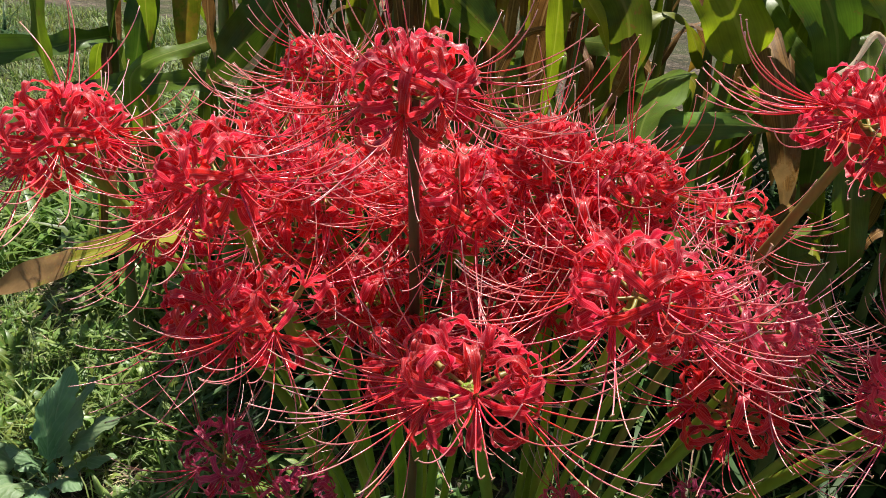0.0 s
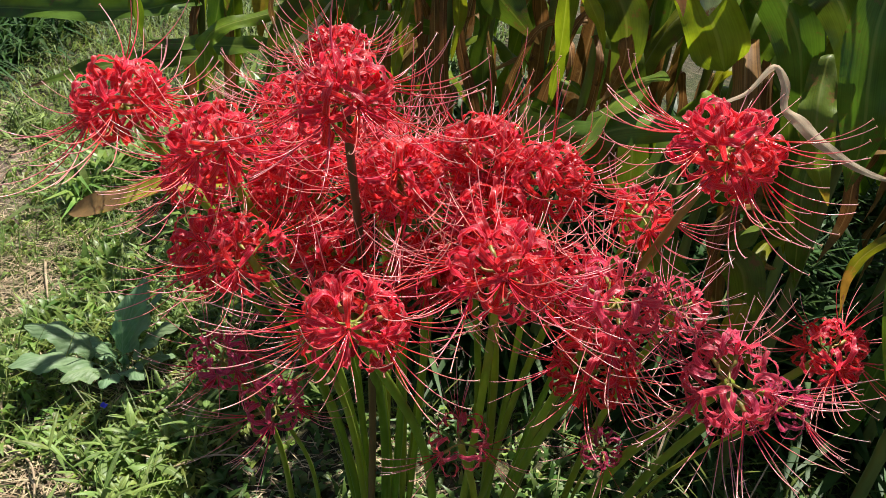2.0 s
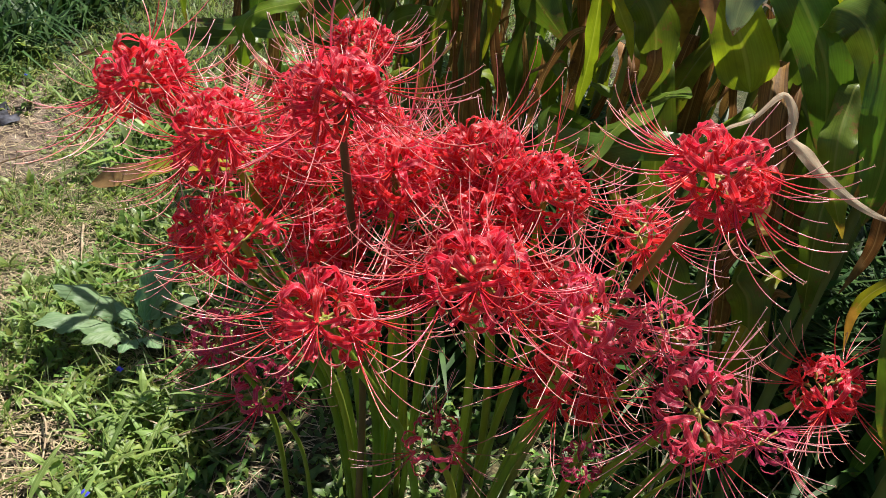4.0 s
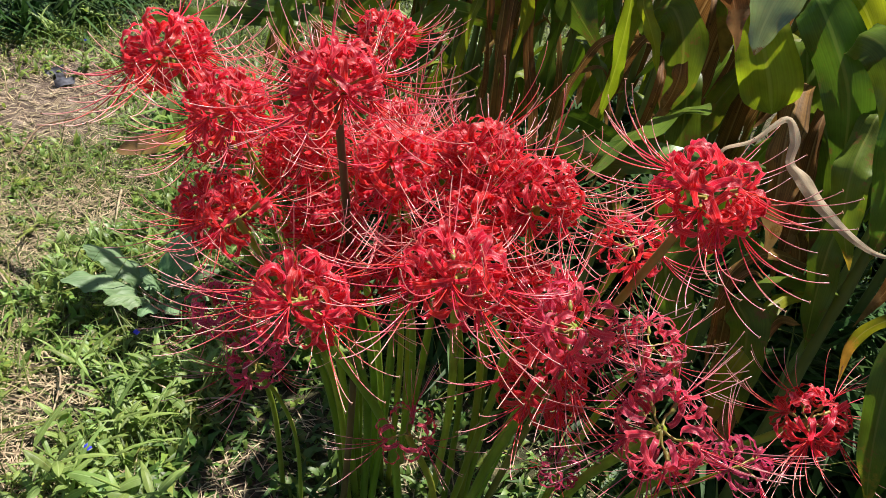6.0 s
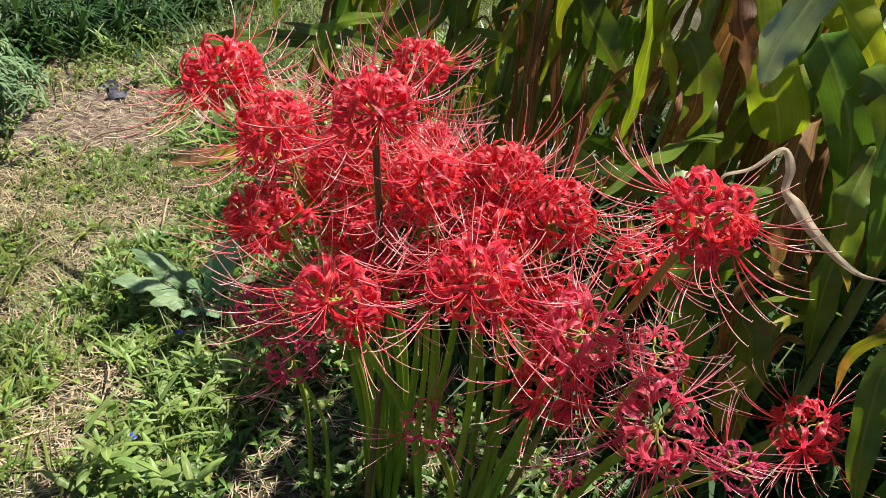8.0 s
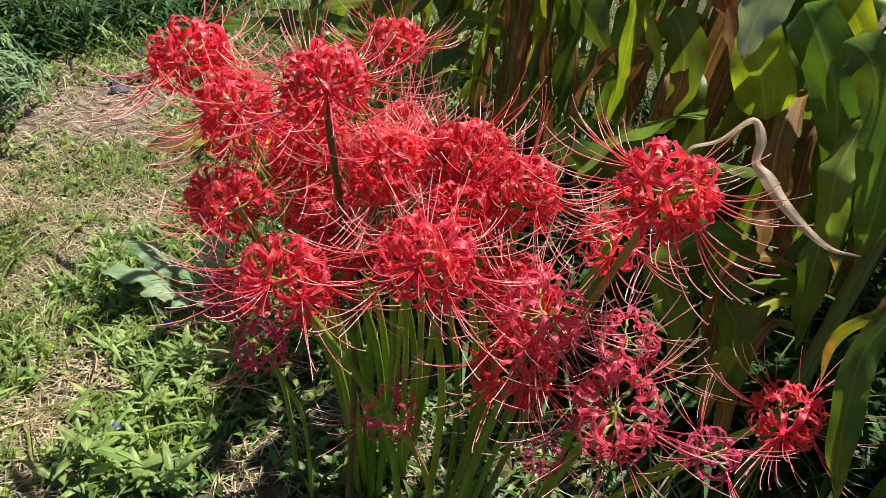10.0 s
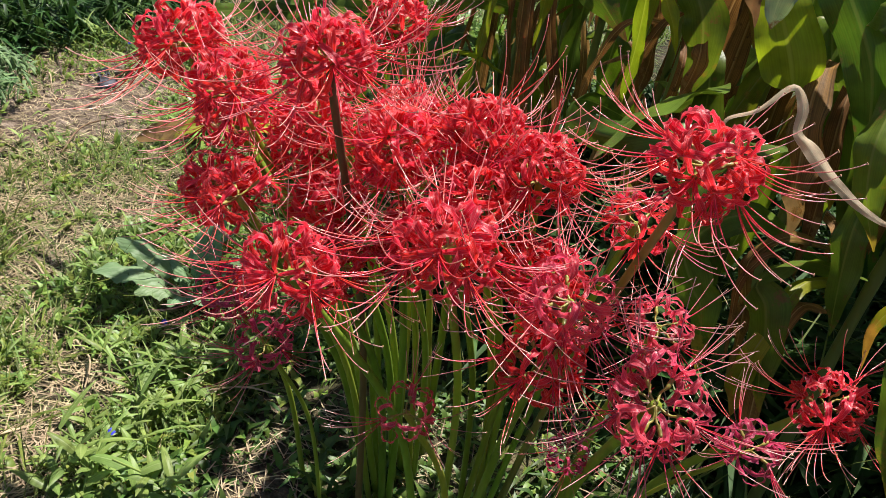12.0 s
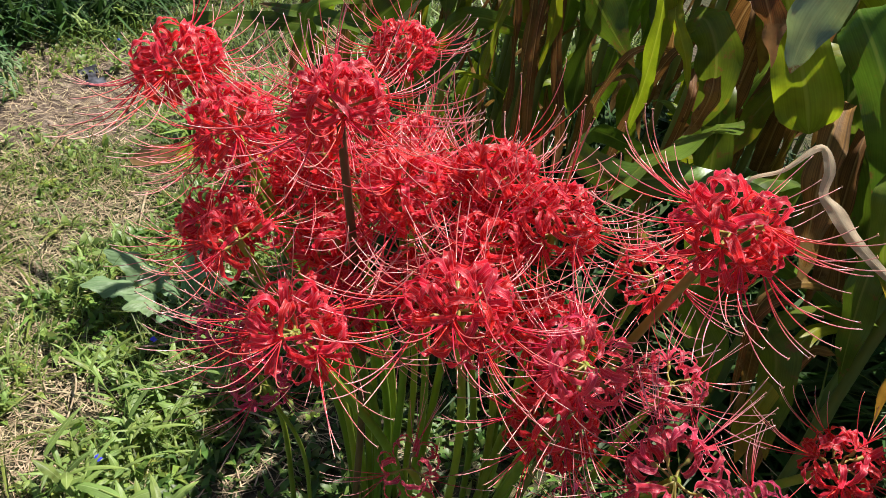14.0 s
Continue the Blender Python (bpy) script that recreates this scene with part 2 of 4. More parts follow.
def soil_material():
    m = Mat("soil")
    a, b, c = m.noise(3.5, 6), m.noise(26, 6), m.noise(160, 4)
    geo = m.n("ShaderNodeTexCoord")
    far = m.n("ShaderNodeVectorMath", operation="DISTANCE")
    m.link(geo.outputs["Object"], far.inputs[0])
    far.inputs[1].default_value = (-1.62, 1.70, 0.0)
    patch = m.math("ADD", far.outputs["Value"], m.math("MULTIPLY", m.math("SUBTRACT", m.noise(5, 6), 0.5), 0.9))
    green = m.mix(m.ramp(patch, [(0.38, (0.0,) * 3), (0.55, (1.0,) * 3)]), (0.0, 0.0, 0.0), m.ramp(a, [(0.34, (0.25,) * 3), (0.52, (1.0,) * 3)]))
    earth = m.ramp(b, [(0.30, (0.065, 0.047, 0.038)), (0.50, (0.15, 0.11, 0.085)), (0.70, (0.33, 0.26, 0.21))])
    litter = m.ramp(b, [(0.34, (0.022, 0.022, 0.013)), (0.56, (0.060, 0.050, 0.030)), (0.74, (0.20, 0.15, 0.09))])
    col = m.mix(green, earth, litter)
    col = m.mix(m.math("MULTIPLY", green, m.ramp(m.noise(0.7, 5), [(0.40, (0.0,) * 3), (0.62, (0.6,) * 3)])), col, m.ramp(c, [(0.3, (0.03, 0.045, 0.014)), (0.7, (0.11, 0.13, 0.045))]))
    grit = m.ramp(c, [(0.3, (0.6,) * 3), (0.7, (1.3,) * 3)])
    col = m.mix(1.0, col, grit, "MULTIPLY")
    return m.done(col, 0.9, 0.15, 0.0, m.math("ADD", b, m.math("MULTIPLY", c, 0.5)), 0.035)


SOIL = soil_material()


# ---- mesh helpers ----
def mesh_of(name, verts, faces, material, uvs=None, smooth=True):
    me = bpy.data.meshes.new(name)
    me.from_pydata(verts, [], faces)
    if uvs is not None:
        layer = me.uv_layers.new(name="UVMap")
        index = np.empty(len(me.loops), dtype=np.int32)
        me.loops.foreach_get("vertex_index", index)
        layer.data.foreach_set("uv", np.asarray(uvs, dtype=np.float32)[index].ravel())
    if smooth:
        me.polygons.foreach_set("use_smooth", [True] * len(me.polygons))
    me.materials.append(material)
    me.update()
    return me


def part(name, me, parent, m=None, label=""):
    ob = new(name, me)
    ob.parent = parent
    if m is not None:
        ob.matrix_basis = m
    return tagged(ob, label) if label else ob


def thing(name, label, category, at=(0, 0, 0), group="", kind=""):
    ob = new(name)
    ob.location = at
    ob.empty_display_size = 0.02
    return tagged(ob, label, category, group, kind)


def spline(points, count):
    """Catmull-Rom through a few control points."""
    p = [Vector(q) for q in points]
    p = [2 * p[0] - p[1]] + p + [2 * p[-1] - p[-2]]
    spans, out = len(p) - 3, []
    for i in range(count):
        x = i / (count - 1) * spans
        k = min(int(x), spans - 1)
        t = x - k
        a, b, c, d = p[k:k + 4]
        out.append(0.5 * (2 * b + (c - a) * t + (2 * a - 5 * b + 4 * c - d) * t * t + (3 * b - a - 3 * c + d) * t ** 3))
    return out


def tube(points, radii, sides=7, cap=True):
    """Vertices, faces and UVs of a round tube."""
    verts, faces, uvs = [], [], []
    n = len(points)
    side = None
    for i, p in enumerate(points):
        tan = (points[min(i + 1, n - 1)] - points[max(i - 1, 0)]).normalized()
        if side is None:
            side = tan.orthogonal().normalized()
        side = (side - tan * side.dot(tan)).normalized()
        other = tan.cross(side)
        r = radii[i] if isinstance(radii, (list, tuple)) else radii
        for k in range(sides):
            a = 2 * math.pi * k / sides
            verts.append(p + r * (math.cos(a) * side + math.sin(a) * other))
            uvs.append((k / sides, i / (n - 1)))
    for i in range(n - 1):
        for k in range(sides):
            k2 = (k + 1) % sides
            faces.append((i * sides + k, i * sides + k2, (i + 1) * sides + k2, (i + 1) * sides + k))
    if cap:
        faces.append(tuple(reversed(range(sides))))
        faces.append(tuple(range((n - 1) * sides, n * sides)))
    return verts, faces, uvs


def ribbon(points, width, across, fold=0.25, wave=0.0, waves=5, twist=0.0, cross=5, seed=0, thick=0.0, from_tip=False):
    """A leaf blade along points. across: the side direction at the base. width(t): full width."""
    rnd = random.Random(seed)
    phase, phase2 = rnd.uniform(0, 6.28), rnd.uniform(0, 6.28)
    verts, faces, uvs = [], [], []
    n = len(points)
    side, sides = Vector(across).normalized(), {}
    for i in (range(n - 1, -1, -1) if from_tip else range(n)):
        tan = (points[min(i + 1, n - 1)] - points[max(i - 1, 0)]).normalized()
        side = (side - tan * side.dot(tan)).normalized()
        sides[i] = side
    for i, p in enumerate(points):
        t = i / (n - 1)
        tan = (points[min(i + 1, n - 1)] - points[max(i - 1, 0)]).normalized()
        side = sides[i]
        s = Matrix.Rotation(twist * t, 3, tan) @ side
        nor = s.cross(tan)
        w = width(t) / 2
        for k in range(cross):
            u = 2 * k / (cross - 1) - 1
            ph = phase if u < 0 else phase2
            lift = fold * abs(u) * w + wave * w * abs(u) ** 2 * math.sin(ph + waves * 6.283 * t)
            verts.append(p + s * (u * w) + nor * lift)
            uvs.append(((u + 1) / 2, t))
    for i in range(n - 1):
        for k in range(cross - 1):
            a = i * cross + k
            faces.append((a, a + 1, a + cross + 1, a + cross))
    if thick:
        m, cnt = len(faces), len(verts)
        rows = []
        for i in range(n):
            for k in range(cross):
                a = i * cross + k
                du = verts[i * cross + min(k + 1, cross - 1)] - verts[i * cross + max(k - 1, 0)]
                dv = verts[min(i + 1, n - 1) * cross + k] - verts[max(i - 1, 0) * cross + k]
                nn = du.cross(dv)
                rows.append(verts[a] - (nn.normalized() if nn.length > 1e-12 else Vector((0, 0, 1))) * thick)
        verts += rows
        uvs += uvs[:cnt]
        faces += [tuple(cnt + v for v in reversed(f)) for f in faces[:m]]
        for i in range(n - 1):
            for k, flip in ((0, True), (cross - 1, False)):
                a, b = i * cross + k, (i + 1) * cross + k
                q = (a, a + cnt, b + cnt, b)
                faces.append(tuple(reversed(q)) if flip else q)
    return verts, faces, uvs


def join(pieces):
    verts, faces, uvs = [], [], []
    for v, f, u in pieces:
        o = len(verts)
        verts += v
        faces += [tuple(o + i for i in q) for q in f]
        uvs += u
    return verts, faces, uvs


# ---- the red spider lilies ----
def tepal_mesh(material, seed, curl=1.0, length=0.060):
    """A strap that leaves the mouth, runs outwards and rolls back on itself, with crisped margins."""
    rnd = random.Random(seed)
    n, pts, p = 26, [], Vector((0, 0, 0.0022))
    start, hook, roll = rnd.uniform(16, 34), rnd.uniform(0.24, 0.36), curl * rnd.uniform(205, 275)
    lean, sway = rnd.uniform(10, 34), rnd.uniform(-0.30, 0.30)
    for i in range(n):
        t = i / (n - 1)
        pts.append(p.copy())
        ang = radians(start + 52 * min(1.0, t / 0.2) ** 0.8 + lean * t + roll * max(0.0, (t - hook) / (1 - hook)) ** 1.15)
        p = p + (length / (n - 1)) * Vector((math.cos(ang), sway * t, math.sin(ang)))
    w0 = rnd.uniform(0.0062, 0.0082)

    def width(t):
        return w0 * (0.36 + 0.64 * min(1, t / 0.5) ** 0.8) * (1 if t < 0.74 else max(0.12, 1 - ((t - 0.74) / 0.26) ** 1.7))

    return mesh_of("tepal", *ribbon_swap(ribbon(pts, width, (0, 1, 0), 0.36, 0.40, rnd.uniform(4.0, 6.5), rnd.uniform(-0.5, 0.5), 7, seed=seed), material))


def ribbon_swap(r, material):
    v, f, u = r
    return v, f, material, u


def stamen_mesh(material, seed, style=False):
    """A long filament that leaves the mouth downwards and sweeps out and up."""
    rnd = random.Random(seed)
    n, pts = 18, []
    p = Vector((0.002, 0, 0))
    d = Vector((1.0, rnd.uniform(-0.75, 0.75), rnd.uniform(-1.05, 0.0))).normalized()
    length = rnd.uniform(0.078, 0.104) * (1.08 if style else 1.0)
    up, side = rnd.uniform(0.8, 1.75), rnd.uniform(-0.3, 0.3)
    for i in range(n):
        t = i / (n - 1)
        pts.append(p.copy())
        p = p + d * (length / (n - 1))
        d = (d + Vector((0.15, side, up)) * (0.45 + 0.9 * t) / (n - 1)).normalized()
    radii = [0.00060 - 0.00022 * i / (n - 1) for i in range(n)]
    filament = tube(pts, radii, 6)
    if style:
        return mesh_of("style", filament[0], filament[1], material, filament[2])
    tip, side = pts[-1], d.orthogonal().normalized()
    an = tube([tip - side * 0.0015, tip - side * 0.0009, tip + side * 0.0009, tip + side * 0.0015], [0.0002, 0.00048, 0.00048, 0.0002], 6)
    me_v, me_f, me_u = join([filament, an])
    me = mesh_of("stamen", me_v, me_f, material, me_u)
    me.materials.append(ANTHER)
    first = len(filament[1])
    for q in list(me.polygons)[first:]:
        q.material_index = 1
    return me


def flower_mesh(seed, length):
    """Pedicel, ovary and the short floral tube; the flower's mouth is at the origin and opens to +x."""
    rnd = random.Random(seed)
    bend = rnd.uniform(-0.003, 0.003)
    pts = spline([(-length, 0, 0), (-length * 0.55, bend, -0.002), (-0.009, 0, -0.0005), (0.0005, 0, 0)], 12)
    rad = [0.0013] * 7 + [0.0019, 0.0026, 0.0024, 0.0020, 0.0024]
    v, f, u = tube(pts, rad, 8)
    return mesh_of("flower", v, f, PEDICEL, u)


WILTED = [tepal_mesh(PURPLE, 340 + i, (0.9, 0.6, 1.1, 0.75)[i % 4], 0.056) for i in range(8)]
TEPALS = {2: WILTED, 0: [tepal_mesh(RED, 10 + i, (1.0, 0.9, 1.1)[i % 3]) for i in range(12)],
          1: [tepal_mesh(PINK, 40 + i, (0.75, 1.0, 0.6, 1.1)[i % 4]) for i in range(12)]}
STAMENS = {2: [stamen_mesh(STAMEN_PINK, 370 + i) for i in range(14)], 0: [stamen_mesh(STAMEN, 70 + i) for i in range(26)], 1: [stamen_mesh(STAMEN_PINK, 170 + i) for i in range(26)]}
STYLES = {2: [stamen_mesh(STAMEN_PINK, 420 + i, True) for i in range(3)], 0: [stamen_mesh(STAMEN, 120 + i, True) for i in range(5)], 1: [stamen_mesh(STAMEN_PINK, 220 + i, True) for i in range(5)]}
FLOWERS = [flower_mesh(150 + i, 0.0285) for i in range(5)]


def lily(head, foot, count=6, upper=1, size=1.0, tone=0, turn=0.0, tilt=None, droop=0.0, label="", dark=None, elev=8, gaps=(), few=0, aim=()):
    """One spider lily: a bare scape and an umbel of flowers with rolled-back tepals and long stamens."""
    seed = int(1000 * abs(head[0]) + 317 * head[1] * 100 + 7 * head[2] * 1000)
    rnd = random.Random(seed)
    size *= 1.06
    head, bulb = Vector(head), min((0.08, 0.25, 0.40), key=lambda b: abs(b - foot[0]))
    bulb = foot[0] if tone == 2 else 0.3 * foot[0] + 0.7 * bulb
    foot = Vector((bulb + rnd.uniform(-0.022, 0.022), foot[1] + rnd.uniform(-0.05, 0.05), -0.01))
    top = thing("spider_lily", label or "red spider lily umbel on a bare green scape", "flower", head, "spider lilies in the clump")
    mid = foot.lerp(head, 0.5) + Vector((0.10 * (foot.x - head.x), 0.16 * (foot.y - head.y), 0.03))
    pts = [q - head for q in spline([foot, mid, head], 16)]
    r = (0.0042 if dark or tone == 2 else 0.0054) * size * rnd.uniform(0.85, 1.2)
    v, f, u = tube(pts, [r * (1.12 - 0.25 * i / 15) for i in range(16)], 9)
    part("scape", mesh_of("scape", v, f, dark or rnd.choice((SCAPE, SCAPE, SCAPE_PALE)), u), top)
    axis = Vector(tilt).normalized() if tilt else ((pts[-1] - pts[-3]).normalized() * 0.6 + Vector((0, 0, 1)) * 0.4).normalized()
    base = Vector((0, 0, 1)).rotation_difference(axis).to_matrix().to_4x4()
    specs = [(turn + 360 * k / count + rnd.uniform(-9, 9), elev + rnd.uniform(-12, 12)) for k in range(count) if k not in gaps]
    specs += [(turn + 40 + 360 * k / max(1, upper) + rnd.uniform(-30, 30), rnd.uniform(48, 66)) for k in range(upper)]
    specs += list(aim)
    for az, el in specs:
        a, e = radians(az), radians(el)
        d = Vector((math.cos(a) * math.cos(e), math.sin(a) * math.cos(e), math.sin(e)))
        z = (Vector((0, 0, 1)) - d * d.z).normalized()
        rot = Matrix((d, z.cross(d), z)).transposed().to_4x4()
        s = size * rnd.uniform(0.93, 1.07)
        m = base @ Matrix.Translation(d * 0.029 * s) @ rot @ Matrix.Rotation(rnd.uniform(-0.15, 0.15), 4, "X") @ Matrix.Diagonal((s, s, s, 1))
        fl = part("flower", rnd.choice(FLOWERS), top, m)
        first = rnd.uniform(-12, 12)
        for k in range(6):
            sk = rnd.uniform(0.9, 1.1)
            part("tepal", rnd.choice(TEPALS[tone]), fl, Matrix.Rotation(radians(first + 60 * k + rnd.uniform(-8, 8)), 4, "X") @ Matrix.Diagonal((sk, sk, sk, 1)))
        for me in rnd.sample(STAMENS[tone], few or ((6 if rnd.random() < 0.4 else 5) if el < 40 else 3)):
            part("stamen", me, fl)
        part("style", rnd.choice(STYLES[tone]), fl)
    return top


for hx, hy, hz, fx, fy, k in ((-0.165, 0.840, 0.700, -0.06, 1.01, 0), (-0.020, 0.830, 0.755, 0.04, 1.03, 20), (0.060, 0.880, 0.725, 0.11, 1.05, 45), (0.125, 0.930, 0.735, 0.15, 1.08, 10),
                              (0.150, 0.800, 0.665, 0.16, 1.00, 33), (0.310, 0.810, 0.690, 0.25, 1.01, 5), (-0.090, 0.740, 0.660, 0.00, 0.95, 50), (0.090, 0.730, 0.640, 0.12, 0.95, 15)):
    lily((hx, hy, hz), (fx, fy), 7, 2, 1.0, 0, k, few=3)
WILTING = "wilting purple-magenta spider lily umbel low in the clump"
PINKISH = "faded pinkish-red spider lily umbel, partly open"
lily((0.140, 0.590, 0.725), (0.19, 0.88), 7, 0, 1.0, 0, -75, tilt=(0.0, -0.14, 1.0), gaps=(0,), aim=((-75, 34),))
lily((0.255, 0.680, 0.765), (0.22, 0.94), 7, 1, 1.06, 0, -78, tilt=(0.0, -0.10, 1.0), gaps=(0,), aim=((-76, 30),))
lily((0.072, 0.715, 0.885), (0.11, 0.87), 7, 2, 1.02, 0, -100, dark=SCAPE_BRONZE_SHADE, label="tallest red spider lily, its bronze scape darkened with painted shade")
lily((-0.300, 0.882, 0.752), (-0.10, 1.02), 8, 1, 1.32, 0, 30, tilt=(-0.2, -0.15, 0.95))
lily((-0.098, 0.763, 0.780), (0.00, 0.97), 7, 1, 1.05, 0, 10, tilt=(-0.15, -0.2, 0.95))
lily((-0.092, 1.110, 0.795), (0.00, 1.15), 7, 2, 1.00, 0, 50)
lily((0.182, 0.882, 0.790), (0.20, 1.03), 8, 3, 1.05, 0, 15)
lily((0.215, 0.820, 0.745), (0.21, 1.00), 7, 2, 1.00, 0, 48)
lily((0.264, 0.868, 0.780), (0.24, 1.05), 7, 3, 1.00, 0, 70)
lily((0.435, 0.815, 0.880), (0.29, 0.99), 8, 1, 1.08, 0, -50, tilt=(0.25, -0.1, 0.95), dark=OLIVE, label="red spider lily on an olive scape, leaning out beside the corn")
lily((0.106, 0.810, 0.770), (0.13, 1.00), 8, 2, 1.04, 0, 40, tilt=(0, -0.3, 0.9))
lily((0.362, 0.735, 0.645), (0.27, 0.96), 6, 1, 0.98, 0, 20)
lily((0.642, 0.955, 0.600), (0.42, 1.08), 5, 1, 0.92, 0, 60, tilt=(0.15, -0.35, 0.9), elev=14, aim=((-80, 24),))
lily((0.375, 0.915, 0.745), (0.28, 1.06), 5, 0, 0.85, 0, 0)
lily((0.242, 0.690, 0.530), (0.24, 0.92), 3, 0, 0.70, 1, -130, label="small late spider lily umbel low among the scapes")
lily((-0.095, 0.765, 0.480), (-0.05, 0.93), 6, 0, 0.85, 2, 100, label=WILTING)
lily((0.442, 0.885, 0.648), (0.33, 1.02), 5, 0, 0.80, 1, -20, label=PINKISH)
lily((0.487, 0.690, 0.700), (0.34, 0.93), 8, 0, 0.97, 1, -140, tilt=(0.05, -0.45, 0.88), label=PINKISH, gaps=(4,))
lily((0.368, 0.752, 0.720), (0.28, 0.97), 7, 0, 1.0, 1, 30, label=PINKISH, gaps=(1,))
lily((-0.016, 0.690, 0.700), (0.06, 0.93), 5, 0, 0.95, 0, -150, tilt=(-0.3, -0.25, 0.9), gaps=(2,))
lily((-0.050, 0.850, 0.700), (0.02, 1.00), 7, 2, 1.0, 0, 20, few=3)
lily((0.035, 0.800, 0.665), (0.08, 0.99), 7, 2, 1.0, 0, 0, few=3)
lily((0.020, 0.980, 0.725), (0.07, 1.08), 7, 2, 1.0, 0, 33, few=3)
lily((0.205, 0.800, 0.700), (0.19, 0.99), 7, 2, 1.0, 0, 55, few=3)
lily((-0.010, 0.745, 0.450), (0.02, 0.93), 5, 0, 0.85, 2, 10, label=WILTING)
lily((-0.090, 0.950, 0.765), (-0.03, 1.06), 7, 2, 1.0, 0, 5, few=3)
lily((0.400, 0.850, 0.440), (0.36, 0.97), 4, 0, 0.60, 2, 25, label="shrivelled purplish spider lily low among the scapes", few=3)
lily((0.585, 0.850, 0.575), (0.42, 1.00), 4, 0, 0.75, 2, 60, label="withering purplish spider lily with thin stamens")


# ---- corn ----
def leaf_width(w, belly=0.58, tail=2.1):
    def f(t):
        a = min(1.0, 0.55 + 0.45 * t / belly) if t < belly else max(0.03, 1 - ((t - belly) / (1 - belly)) ** tail)
        return w * a
    return f


def blade(parent, at, points, width, material, across, seed, fold=0.22, wave=0.34, twist=0.0, waves=4, label="", name="leaf", count=28, belly=0.58, cross=9, tail=2.1):
    pts = [q - Vector(at) for q in spline(points, count)]
    v, f, u = ribbon(pts, leaf_width(width, belly, tail), across, fold, wave, waves, twist, cross, seed=seed, from_tip=True)
    return part(name, mesh_of(name, v, f, material, u), parent, label=label)


def corn(x, y, height, leaves, lean=(0.0, 0.0), label="tall green corn plant with drooping leaves", seed=0, thick=0.011):
    """A corn plant: a jointed stalk, and leaves given as (points, width, material, across, twist, label)."""
    top = thing("corn_plant", label, "corn plant", (x, y, 0), "corn plants in the row")
    pts = [Vector((lean[0] * t * t, lean[1] * t * t, height * t - 0.02)) for t in [i / 23 for i in range(24)]]
    rad = [thick * (1.1 - 0.6 * i / 23) * (1.22 if i % 4 == 0 else 1.0) for i in range(24)]
    v, f, u = tube(pts, rad, 9)
    part("stalk", mesh_of("stalk", v, f, STALK, u), top)
    for i, (points, width, material, across, twist, lab, *more) in enumerate(leaves):
        blade(top, (x, y, 0), points, width, material, across, seed * 31 + i, twist=twist, label=lab, **(more[0] if more else {}))
    return top


def arching(x, y, z, az, reach, rise, drop):
    """Control points of a leaf that springs from a stalk, arches over and hangs."""
    c, s = math.cos(radians(az)), math.sin(radians(az))
    return [(x, y, z), (x + c * reach * 0.35, y + s * reach * 0.35, z + rise), (x + c * reach * 0.75, y + s * reach * 0.75, z + rise * 0.7),
            (x + c * reach, y + s * reach, z - drop * 0.45), (x + c * reach * 1.06, y + s * reach * 1.06, z - drop)]


def random_leaves(x, y, height, seed, low=0.25, many=9, back=False):
    """Leaves round a stalk: some arch away, some are bent over and hang flat."""
    rnd = random.Random(seed)
    out, az = [], rnd.uniform(0, 360)
    for k in range(many):
        z = height * (low + (0.98 - low) * k / max(1, many - 1))
        az += 180 + rnd.uniform(-35, 35)
        turn = 90 + 80 * math.cos(radians(az)) if back else az
        a = radians(turn)
        mat = CORN_DRY if z < 0.8 and rnd.random() < 0.55 else rnd.choice((CORN_GREEN, CORN_DEEP, CORN_GREEN, CORN_DEEP, CORN_TURNING))
        if k % 2:
            r, drop = rnd.uniform(0.07, 0.15), rnd.uniform(0.22, 0.45)
            c, s = r * math.cos(a), r * math.sin(a)
            pts = [(x, y, z), (x + 0.6 * c, y + 0.6 * s, z + rnd.uniform(0.04, 0.10)), (x + c, y + s, z - 0.08),
                   (x + c * 1.1, y + s * 1.1, z - 0.6 * drop), (x + c * 1.2 + rnd.uniform(-0.04, 0.04), y + s * 1.1, z - drop)]
        else:
            pts = arching(x, y, z, turn, rnd.uniform(0.14, 0.30), rnd.uniform(0.08, 0.20), rnd.uniform(0.15, 0.42))
        w = rnd.uniform(0.03, 0.05) if z < 0.8 and y < 1.85 else rnd.uniform(0.06, 0.10)
        if mat is CORN_DRY:
            w *= 0.6
        if z > 1.0 and 1.55 < y < 1.85:
            w *= 0.75
            if rnd.random() < 0.25:
                continue
        out.append((pts, w, mat, (-math.sin(a), math.cos(a), 0), rnd.uniform(-0.7, 0.7), ""))
    return out


X = (1, 0, 0.1)
SLANT = (0.85, 0.05, 0.55)
